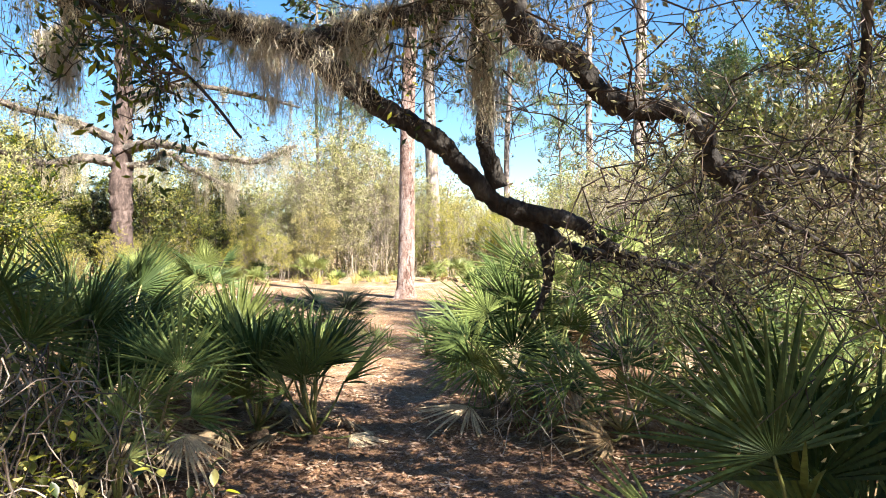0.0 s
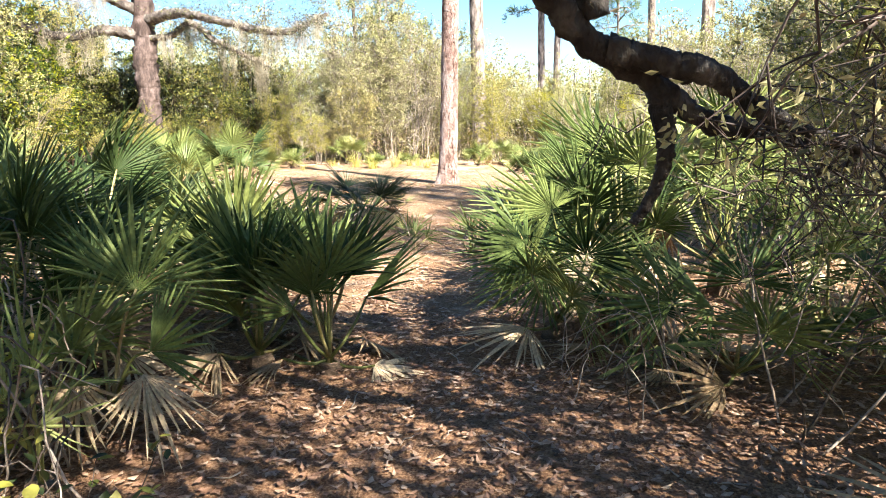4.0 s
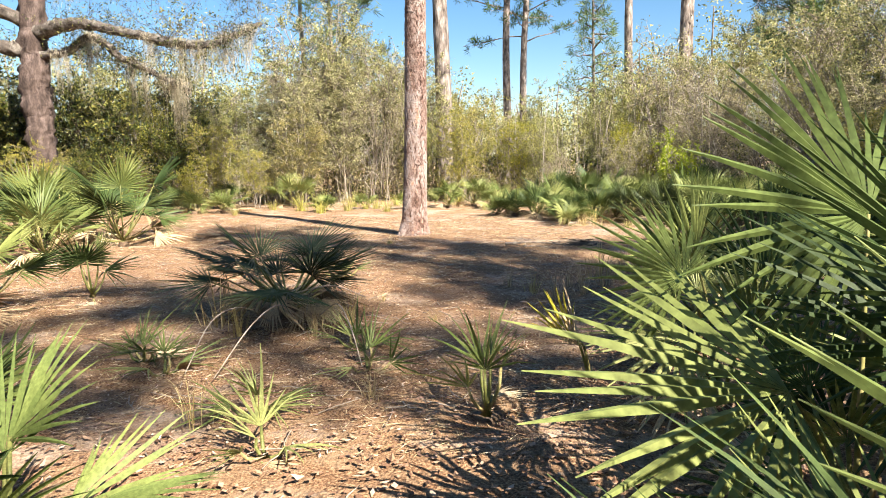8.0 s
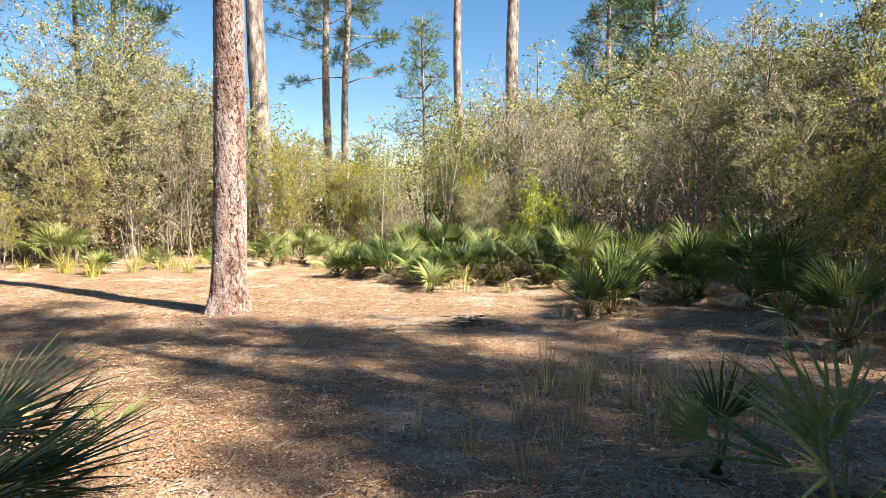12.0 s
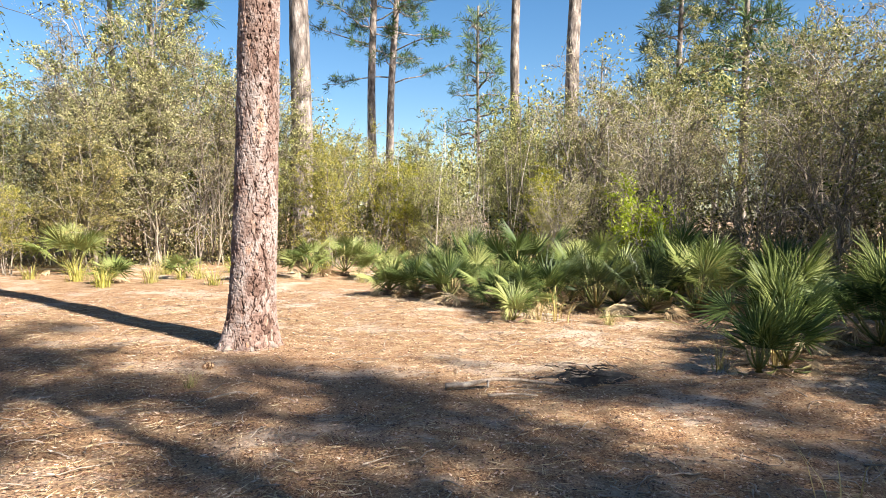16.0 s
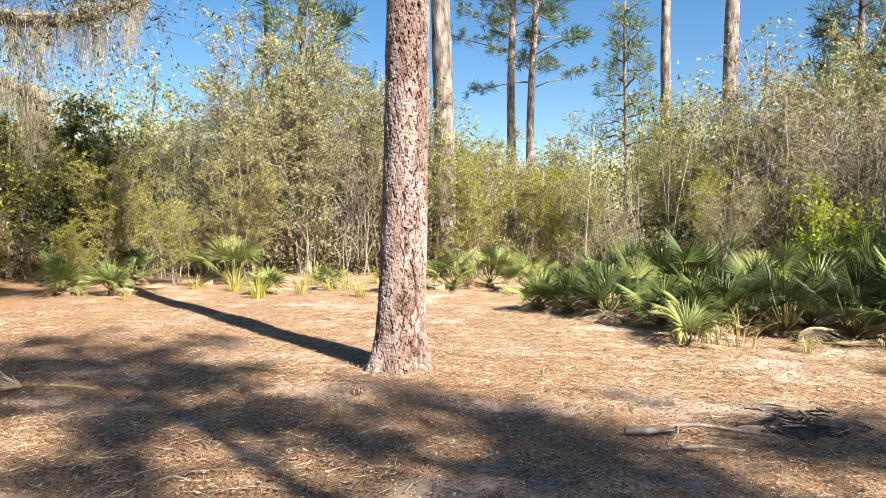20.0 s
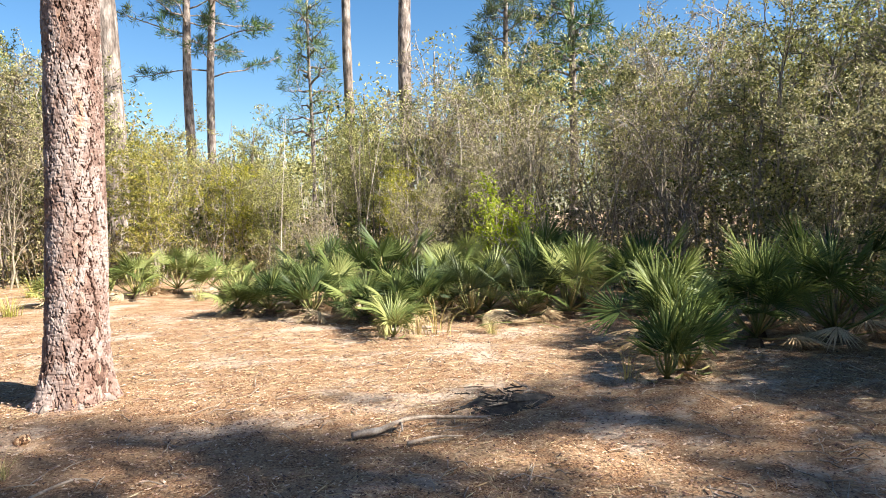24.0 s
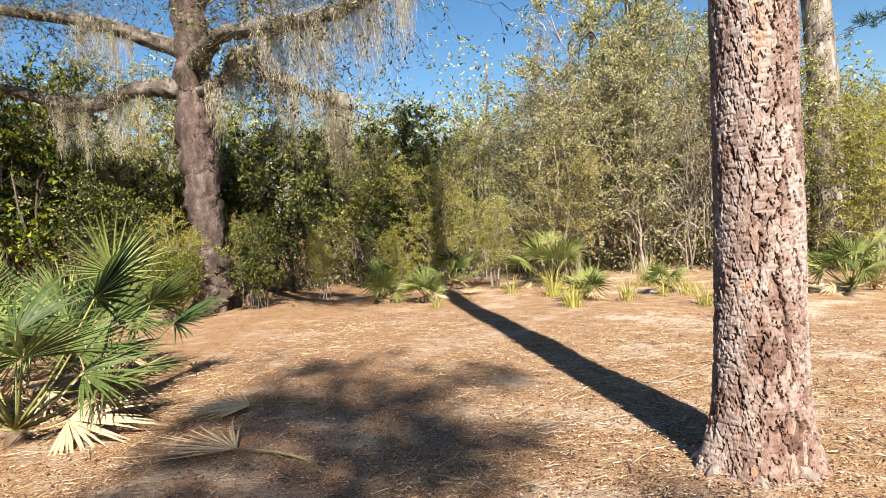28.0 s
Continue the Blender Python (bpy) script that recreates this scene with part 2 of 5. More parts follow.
STALK = surf("palmetto_stalk", [(0.10, 0.12, 0.035), (0.19, 0.19, 0.06), (0.32, 0.25, 0.12)], 5, 50, 0.5, 0.2, vary="object")
THATCH = surf("palmetto_trunk_fibre", [(0.06, 0.04, 0.026), (0.15, 0.10, 0.065), (0.27, 0.19, 0.125)], 9, 60, 0.95, 0.9, (1, 1, 0.4), dist=0.02)
LITTER = surf("fallen_leaf", [(0.10, 0.055, 0.03), (0.21, 0.115, 0.065), (0.30, 0.175, 0.105), (0.37, 0.24, 0.15), (0.44, 0.32, 0.22)], 8, 60, 0.75, 0.2, vary="island")
CHIP = surf("bark_chip", [(0.05, 0.03, 0.02), (0.14, 0.075, 0.045), (0.32, 0.19, 0.11), (0.62, 0.48, 0.32)], 8, 60, 0.8, 0.2, vary="island")
STRAW = surf("pine_straw", [(0.14, 0.08, 0.042), (0.30, 0.20, 0.108), (0.46, 0.35, 0.21), (0.58, 0.48, 0.32)], 2, 60, 0.7, 0, vary="island")
DRY_GRASS = surf("dry_grass", [(0.26, 0.19, 0.09), (0.44, 0.34, 0.17), (0.60, 0.49, 0.28)], 2, 40, 0.8, 0, vary="island", translucent=0.2)
GREEN_GRASS = surf("yellow_green_grass", [(0.22, 0.22, 0.07), (0.40, 0.37, 0.13), (0.58, 0.50, 0.23)], 2, 40, 0.6, 0, vary="island", translucent=0.3)
DEAD_WOOD = surf("weathered_wood", [(0.13, 0.098, 0.074), (0.30, 0.24, 0.19), (0.47, 0.40, 0.33)], 9, 60, 0.9, 0.6, (1, 1, 1), dist=0.008)
CHAR = surf("charred_wood", [(0.012, 0.011, 0.010), (0.03, 0.027, 0.024), (0.10, 0.088, 0.075)], 10, 60, 0.9, 0.8, vary="noise", dist=0.01)


# ---- geometry helpers ----
class Geo:
    """Gathers vertices and faces, then makes one mesh."""

    def __init__(self):
        self.v, self.f, self.n = [], [], 0

    def add(self, verts, faces):
        verts = np.asarray(verts, float).reshape(-1, 3)
        self.v.append(verts)
        self.f.extend((np.asarray(faces) + self.n).tolist())
        self.n += len(verts)

    def mesh(self, name, material, smooth=True):
        me = bpy.data.meshes.new(name)
        me.from_pydata(np.concatenate(self.v).tolist(), [], self.f)
        me.materials.append(material)
        if smooth:
            me.shade_smooth()
        return me


def unit(a):
    a = np.asarray(a, float)
    return a / np.maximum(np.linalg.norm(a, axis=-1, keepdims=True), 1e-9)


def tube(g, pts, radii, sides=6, cap=True):
    """A tapered round limb along a line of points."""
    pts = np.asarray(pts, float)
    k = len(pts)
    radii = np.broadcast_to(np.asarray(radii, float), (k,))
    tan = unit(np.gradient(pts, axis=0))
    ref = np.array([0.31, 0.17, 0.93]) if abs(tan[:, 2]).mean() < 0.8 else np.array([0.93, 0.3, 0.2])
    u = unit(np.cross(tan, ref))
    w = np.cross(tan, u)
    a = np.arange(sides) * 2 * np.pi / sides
    ring = pts[:, None] + radii[:, None, None] * (np.cos(a)[None, :, None] * u[:, None] + np.sin(a)[None, :, None] * w[:, None])
    faces = [(i * sides + j, i * sides + (j + 1) % sides, (i + 1) * sides + (j + 1) % sides, (i + 1) * sides + j) for i in range(k - 1) for j in range(sides)]
    g.add(ring, faces)
    if cap:
        g.f.append([g.n - sides + j for j in range(sides)])
        g.f.append([g.n - k * sides + sides - 1 - j for j in range(sides)])


def smooth_line(points, per=6):
    """A curve through the points."""
    p = np.asarray(points, float)
    p = np.vstack([2 * p[0] - p[1], p, 2 * p[-1] - p[-2]])
    out = []
    for i in range(1, len(p) - 2):
        for s in np.linspace(0, 1, per, endpoint=False):
            a, b, c, d = p[i - 1:i + 3]
            out.append(0.5 * (2 * b + (c - a) * s + (2 * a - 5 * b + 4 * c - d) * s * s + (3 * b - a - 3 * c + d) * s ** 3))
    out.append(p[-2])
    return np.array(out)


def wander(a, b, k, amp, rng):
    """An uneven line from a to b."""
    s = np.linspace(0, 1, k)[:, None]
    off = np.cumsum(rng.normal(0, 1, (k, 3)), axis=0)
    off = off - s * off[-1] - (1 - s) * off[0]
    return np.asarray(a) * (1 - s) + np.asarray(b) * s + off * amp / max(1.0, math.sqrt(k))


def leaves(g, pos, way, size, rng, width=0.42, simple=False):
    """Small folded pointed leaves at the places."""
    k = len(pos)
    way = unit(way)
    side = unit(np.cross(way, rng.normal(0, 1, (k, 3))))
    up = np.cross(way, side)
    s = (size * rng.uniform(0.65, 1.35, k))[:, None]
    if simple:
        v = np.stack([pos + side * s * width * 0.5, pos + way * s, pos - side * s * width * 0.5], 1)
        g.add(v, np.arange(3 * k).reshape(k, 3))
        return
    base, tip = pos, pos + way * s
    mid = pos + way * s * 0.5 + up * s * 0.08
    v = np.stack([base, mid + side * s * width * 0.5, tip, mid - side * s * width * 0.5], 1)
    g.add(v, np.arange(4 * k).reshape(k, 4))


def part(name, me, parent, label="", m=None):
    ob = new(name, me)
    ob.parent = parent
    if m is not None:
        ob.matrix_basis = m
    return tagged(ob, label)


def thing(name, at, label, category, group="", kind="", turn=0.0, size=1.0):
    ob = new(name)
    ob.empty_display_size = 0.2
    ob.matrix_basis = pose(*at, 0, 0, turn) @ Matrix.Diagonal((size, size, size, 1))
    return tagged(ob, label, category, group, kind)


# ---- ground ----
def ground_z(x, y):
    """The height of the ground: nearly flat, with low humps."""
    return 0.035 * np.sin(x * 0.9 + 1.3 * np.sin(y * 0.35)) * np.cos(y * 0.6 + 0.4) + 0.012 * np.sin(x * 3.1 + y * 2.3) * np.cos(y * 2.7 - x)


def build_ground():
    far = np.array([14, 20, 30, 50, 90, 170, 320, 600.0])
    xs = np.concatenate([-far[::-1] - 4, np.arange(-17.6, 10, 0.16), far - 3.5])
    ys = np.concatenate([-far[::-1] + 8, np.arange(-5.8, 33, 0.16), far + 20])
    gx, gy = np.meshgrid(xs, ys)
    rng = np.random.default_rng(3)
    gz = ground_z(gx, gy) + rng.normal(0, 0.006, gx.shape)
    nx, ny = len(xs), len(ys)
    i = np.arange(nx * ny).reshape(ny, nx)
    f = np.stack([i[:-1, :-1], i[:-1, 1:], i[1:, 1:], i[1:, :-1]], -1).reshape(-1, 4)
    g = Geo()
    g.add(np.stack([gx, gy, gz], -1), f)
    tagged(new("ground", g.mesh("ground", FLOOR)), "sandy forest floor strewn with pine straw and leaves", "ground", kind="structure")


build_ground()


def gz(x, y):
    return float(ground_z(x, y))


# ---- the big pine in the clearing ----
def cell_noise(u, v, seed, wrap):
    """Worley cells on a jittered lattice: distances to the nearest and second seed, and the nearest cell's random value."""
    iu, iv = np.floor(u).astype(int), np.floor(v).astype(int)
    d1 = np.full(u.shape, 9.0)
    d2 = np.full(u.shape, 9.0)
    val = np.zeros(u.shape)

    def h(a, b, k):
        q = np.sin(a * 127.1 + b * 311.7 + k * 74.7 + seed) * 43758.5453
        return q - np.floor(q)
    for du in (-1, 0, 1):
        for dv in (-1, 0, 1):
            a, b = iu + du, iv + dv
            am = np.mod(a, wrap)
            px, py = a + 0.15 + 0.7 * h(am, b, 1), b + 0.1 + 0.8 * h(am, b, 2)
            d = np.hypot(u - px, v - py)
            near = d < d1
            d2 = np.where(near, d1, np.minimum(d2, d))
            val = np.where(near, h(am, b, 3), val)
            d1 = np.where(near, d, d1)
    return d1, d2, val


PINE_AT = (-1.12, 18.80)


def pine_radius(z):
    return 0.224 - 0.0060 * z + 0.085 * np.exp(-z / 0.22) + 0.02 * np.exp(-z / 1.0)


def pine_axis(z):
    return np.stack([0.034 * z + 0.02 * np.sin(z * 0.9), 0.004 * z + 0.015 * np.sin(z * 0.7 + 1), z], -1)


def build_big_pine():
    tree = thing("pine_tree", (*PINE_AT, -0.03), "tall straight pine with flaking reddish-grey bark", "tree")
    sides = 256
    zs = np.concatenate([np.linspace(0, 5.4, 480), np.linspace(5.45, 9.5, 80), np.linspace(9.8, 18, 24)])
    th = np.arange(sides) * 2 * np.pi / sides
    t2, z2 = np.meshgrid(th, zs)
    u = t2 / (2 * np.pi) * 13
    warp = 0.35 * np.sin(z2 * 9 + 3 * np.sin(t2 * 2)) + 0.25 * np.sin(z2 * 23 + t2 * 5) + 0.16 * np.sin(z2 * 57 + 4 * np.sin(t2 * 3)) + 0.08 * np.sin(z2 * 131 + t2 * 11)
    d1, d2, val = cell_noise(u + warp * 0.4, z2 / 0.135 + 0.5 * np.sin(t2 * 7) + 0.25 * np.sin(t2 * 31 + z2 * 4), 1.7, 13)
    e1, e2, val2 = cell_noise(u * 2 + warp * 1.5, z2 / 0.045, 5.1, 26)
    plate = np.clip((d2 - d1) / 0.15, 0, 1)
    plate = plate * (2 - plate)
    fine = np.clip((e2 - e1) / 0.3, 0, 1)
    rough = 0.021 * plate + 0.010 * val * plate + 0.005 * fine * plate + 0.004 * val2
    patch = np.sin(t2 * 2 + z2 * 2.1) + np.sin(t2 * 3 - z2 * 3.7 + 1.0) * np.sin(z2 * 5.3)
    r = pine_radius(z2) + rough - 0.018
    lobes = 1 + 0.10 * np.exp(-z2 / 0.25) * np.cos(t2 * 5 + 0.6) + 0.02 * np.cos(t2 * 3 + z2)
    r = r * lobes
    ax = pine_axis(z2)
    v = np.stack([ax[..., 0] + r * np.cos(t2), ax[..., 1] + r * np.sin(t2), z2], -1)
    i = np.arange(sides * len(zs)).reshape(len(zs), sides)
    j = np.roll(i, -1, axis=1)
    g = Geo()
    g.add(v, np.stack([i[:-1], j[:-1], j[1:], i[1:]], -1).reshape(-1, 4))
    me = g.mesh("trunk", PINE_BARK, False)
    at = me.attributes.new("plate", "FLOAT", "POINT")
    # tone drops in the cracks: crevice shade put into the dark bark colour
    tone = 0.06 + (0.37 + 0.22 * val + 0.11 * patch + 0.20 * (val2 - 0.5)) * plate
    for z0, t0, dz, dt, aim in ((1.35, 3.85, 0.22, 0.40, 0.78), (1.08, 4.55, 0.12, 0.30, 1.0), (2.4, 4.9, 0.35, 0.3, 0.95), (0.75, 4.1, 0.2, 0.35, 0.76)):     # grey lichen, and orange where bark fell away
        w = np.exp(-((z2 - z0) / dz) ** 2 - ((t2 - t0) / dt) ** 2) * plate
        tone = tone + (aim - tone) * w
    at.data.foreach_set("value", tone.clip(0, 1).ravel())
    part("trunk", me, tree)
    rng = np.random.default_rng(5)
    flakes = []
    for k in range(4):
        bm = bmesh.new()
        n = 7
        ring = [((0.75 + 0.5 * rng.random()) * math.cos(a) * 0.026, (0.75 + 0.5 * rng.random()) * math.sin(a) * 0.062) for a in np.arange(n) * 2 * math.pi / n]
        top = [bm.verts.new((x, 0.003 + 0.003 * rng.random(), y)) for x, y in ring]
        low = [bm.verts.new((x * 1.12, -0.012, y * 1.08)) for x, y in ring]
        bm.faces.new(top[::-1])
        for q in range(n):
            bm.faces.new((top[q], top[(q + 1) % n], low[(q + 1) % n], low[q]))
        fm = bpy.data.meshes.new("bark_plate")
        bm.to_mesh(fm)
        bm.free()
        fm.materials.append(FLAKE)
        flakes.append(fm)
    for k in range(280):
        z, a = 0.06 + 4.6 * rng.random() ** 1.2, rng.uniform(math.pi * 0.92, math.pi * 2.12)
        rr = float(pine_radius(z)) * (1 + 0.10 * math.exp(-z / 0.25) * math.cos(a * 5 + 0.6)) + 0.006
        x, y, _ = pine_axis(np.array(z))
        s = rng.uniform(0.35, 0.85)
        m = Matrix.Translation((x + rr * math.cos(a), y + rr * math.sin(a), z)) @ Matrix.Rotation(a - math.pi / 2, 4, "Z") @ Matrix.Rotation(rng.normal(0, 0.25), 4, "Y") @ Matrix.Diagonal((s, s, s * rng.uniform(0.8, 1.5), 1))
        part("bark_plate", flakes[k % 4], tree, "", m)
    g = Geo()
    for k in range(7):
        a = k * 0.9 + 0.3
        p0 = np.array([0.16 * math.cos(a), 0.16 * math.sin(a), 0.10])
        p1 = np.array([0.40 * math.cos(a + 0.1), 0.40 * math.sin(a + 0.1), -0.02])
        tube(g, np.array([p0, p0 * 0.5 + p1 * 0.5 + (0, 0, 0.012), p1]), [0.07, 0.04, 0.012], 8)
    part("root_flare", g.mesh("root_flare", FAR_PINE_BARK), tree)
    limbs, tufts = pine_crown(np.random.default_rng(8), 13.0, 19.0, 3.2, 26, 0.62, 150)
    part("branchwork", limbs.mesh("branchwork", FAR_PINE_BARK), tree)
    part("crown", tufts.mesh("crown", NEEDLE, False), tree)


def needle_tuft(g, at, way, length, count, rng):
    """A spray of needles."""
    d = unit(np.asarray(way) * 0.9 + rng.normal(0, 0.75, (count, 3)))
    leaves(g, np.repeat(np.asarray(at)[None], count, 0) + rng.normal(0, length * 0.12, (count, 3)), d, length, rng, 0.07)


def pine_crown(rng, z0, z1, reach, count, length, per, lean=0.034):
    limbs, tufts = Geo(), Geo()
    for k in range(count):
        s = k / count
        z = z0 + (z1 - z0) * s
        a = k * 2.4 + rng.uniform(-0.4, 0.4)
        ln = reach * (1.05 - 0.75 * s) * rng.uniform(0.6, 1.15)
        p0 = np.array([lean * z, 0, z])
        p1 = p0 + np.array([math.cos(a) * ln, math.sin(a) * ln, ln * rng.uniform(-0.05, 0.4)])
        line = wander(p0, p1, 6, 0.25, rng)
        tube(limbs, line, np.linspace(0.055, 0.012, 6), 5)
        for q in range(9):
            c = line[2 + q % 4] * 0.5 + line[min(5, 3 + q % 3)] * 0.5 + rng.normal(0, 0.28, 3)
            tube(limbs, np.array([line[2 + q % 4], c]), [0.014, 0.006], 3, False)
            needle_tuft(tufts, c, unit(c - p0) * 0.6 + (0, 0, 0.4), length * 0.5, per // 9 + 8, rng)
    return limbs, tufts


def build_far_pine(at, height, radius, lean, label, crown=None, material=NEEDLE, turn=0.0):
    tree = thing("pine_tree", (*at, -0.05), label, "tree", "pines behind the clearing", turn=turn)
    rng = np.random.default_rng(int(abs(at[0] * 37 + at[1] * 11)))
    g = Geo()
    zs = np.linspace(0, height, 34)
    pts = np.stack([lean * zs + 0.06 * np.sin(zs * 0.5), 0.04 * np.sin(zs * 0.4 + 1), zs], -1)
    rad = radius * (1 - 0.55 * zs / height) * (1 + rng.uniform(-0.035, 0.035, len(zs))) + radius * 0.4 * np.exp(-zs / 0.4)
    tube(g, pts, rad, 14)
    part("trunk", g.mesh("trunk", FAR_PINE_BARK), tree)
    if crown:
        z0, z1, reach, count, length, per = crown
        limbs, tufts = pine_crown(rng, z0, z1, reach, count, length, per, lean)
        part("branchwork", limbs.mesh("branchwork", FAR_PINE_BARK), tree)
        part("crown", tufts.mesh("crown", material, False), tree)
    return tree


build_big_pine()
build_far_pine((-0.97, 31.6), 20, 0.36, 0.0, "pale-barked pine trunk rising behind the thicket", (15.6, 19.7, 3.2, 16, 1.0, 130))
build_far_pine((8.45, 40.5), 24, 0.25, 0.0, "thin dark straight pine trunk behind the thicket", (18.7, 23.6, 3.2, 16, 1.0, 130))
build_far_pine((11.9, 42.5), 24, 0.36, 0.012, "pale double pine trunk behind the thicket", (18.7, 23.6, 3.2, 16, 1.0, 130))
build_far_pine((12.3, 43.1), 23, 0.26, 0.014, "slim pine trunk beside a thicker one", (17.9, 22.7, 3.2, 16, 1.0, 130))
build_far_pine((2.9, 54.0), 23, 0.33, 0.002, "tall pine with sparse flat-topped crown", (12, 21.5, 4.6, 26, 0.9, 260))
build_far_pine((3.9, 54.3), 22, 0.30, 0.035, "leaning pine with sparse dark crown", (10.0, 20, 4.8, 24, 0.9, 260))
build_far_pine((6.45, 39.5), 10.6, 0.10, 0.0, "young conical pine with feathery needles", (4.6, 10.4, 1.5, 24, 0.7, 80), NEEDLE_PALE)
build_far_pine((-6.3, 36.5), 15, 0.13, 0.0, "green pine above the thicket", (6.0, 14.5, 2.4, 26, 0.9, 170), NEEDLE_PALE)
build_far_pine((-7.9, 37.5), 18, 0.13, 0.0, "slim pale pine trunk above the thicket", (12, 18, 2.4, 14, 0.9, 150))
build_far_pine((17.0, 41.0), 13, 0.22, 0.0, "bushy green pine behind the thicket", (4.5, 12.5, 3.4, 30, 1.0, 190))
build_far_pine((13.5, 31.0), 11, 0.18, 0.0, "bushy green pine over the shrubs", (4.2, 10.5, 2.6, 28, 0.9, 180))
# unseen tall pines added toward the sun, so that their crowns shade the clearing
for px_, py_, reach in ((12.5, 3.2, 1.7), (13.2, 0.8, 2.1), (15.6, 2.4, 1.8), (8.0, 5.6, 2.0), (9.9, 3.6, 1.7), (9.2, -1.0, 1.8), (7.9, -3.2, 1.9), (12.9, -0.4, 1.5), (15.7, 0.1, 1.9), (10.8, -1.9, 1.3)):
    build_far_pine((px_, py_), 17.2, 0.075, 0.0, "unseen tall pine added to shade the clearing", (13.6, 17.0, reach, int(5.6 * reach), 0.95, 150), turn=px_ * 40)


# ---- saw palmettos ----
def fan_mesh(seed, material, segments=24, spread=118, length=0.6, split=0.42, droop=0.10, ragged=0.12, cup=0.16):
    """A palmetto fan: pleated blades joined near the hub, free and pointed further out; the hub at the origin, the middle blade along z."""
    rng = np.random.default_rng(seed)
    g = Geo()
    step = radians(2 * spread / segments)
    rr = np.array([0.05, 0.22, split, 0.62, 0.82, 1.0])
    g.add([(0, 0, 0)], np.zeros((0, 4), int))
    for k in range(segments):
        a = -radians(spread) + (k + 0.5) * step + rng.normal(0, 0.025)
        side = abs(a) / radians(spread)
        ln = length * (1.0 - 0.24 * side ** 2) * (1 + rng.normal(0, ragged * 0.5))
        r = rr * ln
        half = np.where(rr <= split, np.tan(step / 2) * r, np.tan(step / 2) * split * ln * ((1.02 - rr) / (1.02 - split)) ** 0.75)
        fold = np.where(rr < 0.9, half * 0.42, 0.0)
        bend = droop * ln * rr ** 2 * (0.5 + rng.uniform(0, 1.0)) + cup * r * side ** 1.5
        twist = rng.normal(0, 0.10)
        ax = np.array([math.sin(a + twist * 0.3), 0, math.cos(a + twist * 0.3)])
        sd = np.array([math.cos(a), 0, -math.sin(a)])
        mid = r[:, None] * ax + np.stack([0 * r, -bend + fold, 0 * r], -1)
        mid[:, 2] -= 0.10 * ln * rr ** 3 * side
        off = half[:, None] * sd + np.stack([0 * r, -fold * 2 + 0 * r, 0 * r], -1)
        off2 = -half[:, None] * sd + np.stack([0 * r, -fold * 2, 0 * r], -1)
        v = np.stack([mid + off2, mid, mid + off], 1)
        q = np.arange(len(rr) * 3).reshape(len(rr), 3)
        f = [(q[i, j], q[i, j + 1], q[i + 1, j + 1], q[i + 1, j]) for i in range(len(rr) - 1) for j in (0, 1)]
        first = g.n
        g.add(v, f)
        g.f.extend([[0, first + 1, first], [0, first + 2, first + 1]])
    return g.mesh("frond", material, False)


def stalk_mesh():
    g = Geo()
    tube(g, np.array([(0, 0.02, -1), (0, -0.01, -0.66), (0, -0.015, -0.33), (0, 0, 0.03)]), [0.013, 0.009, 0.008, 0.006], 5)
    return g.mesh("stalk", STALK)


FANS = {
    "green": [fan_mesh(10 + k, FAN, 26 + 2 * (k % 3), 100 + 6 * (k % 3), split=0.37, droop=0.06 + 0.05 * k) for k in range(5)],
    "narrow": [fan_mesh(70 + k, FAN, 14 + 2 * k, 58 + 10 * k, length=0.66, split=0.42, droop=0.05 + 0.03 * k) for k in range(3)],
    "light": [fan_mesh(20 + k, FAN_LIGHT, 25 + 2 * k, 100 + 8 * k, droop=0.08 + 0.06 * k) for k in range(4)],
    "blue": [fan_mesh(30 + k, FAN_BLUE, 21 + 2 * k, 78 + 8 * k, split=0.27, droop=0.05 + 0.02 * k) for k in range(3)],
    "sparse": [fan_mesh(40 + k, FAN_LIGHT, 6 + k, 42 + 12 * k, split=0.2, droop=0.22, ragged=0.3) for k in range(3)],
    "dead": [fan_mesh(50 + k, FAN_DEAD, 20 + k, 70 + 12 * k, split=0.42, droop=0.22, ragged=0.3) for k in range(3)],
    "fallen": [fan_mesh(55 + k, FAN_DEAD, 19 + k, 52 + 9 * k, split=0.38, droop=0.03, ragged=0.25, cup=0.02) for k in range(3)],
    "yellow": [fan_mesh(60, FAN_YELLOW, 9, 36, split=0.45, droop=0.10, ragged=0.2)],
}
STALKS = [stalk_mesh()]
bm = bmesh.new()
bmesh.ops.create_cone(bm, cap_ends=True, segments=9, radius1=0.11, radius2=0.07, depth=1.0)
for v in bm.verts:
    v.co.z += 0.5
    v.co.x *= 1 + 0.25 * math.sin(v.co.z * 7 + v.co.y * 30)
BOOT = bpy.data.meshes.new("stem")
bm.to_mesh(BOOT)
bm.free()
BOOT.materials.append(THATCH)
LABELS = {"narrow": "green saw palmetto with upright fans on bare stalks", "green": "green saw palmetto with stiff pleated fans", "light": "sunlit yellow-green saw palmetto with spread fans", "blue": "low dark grey-green saw palmetto clump",
          "sparse": "small palmetto seedling with a few narrow blades"}


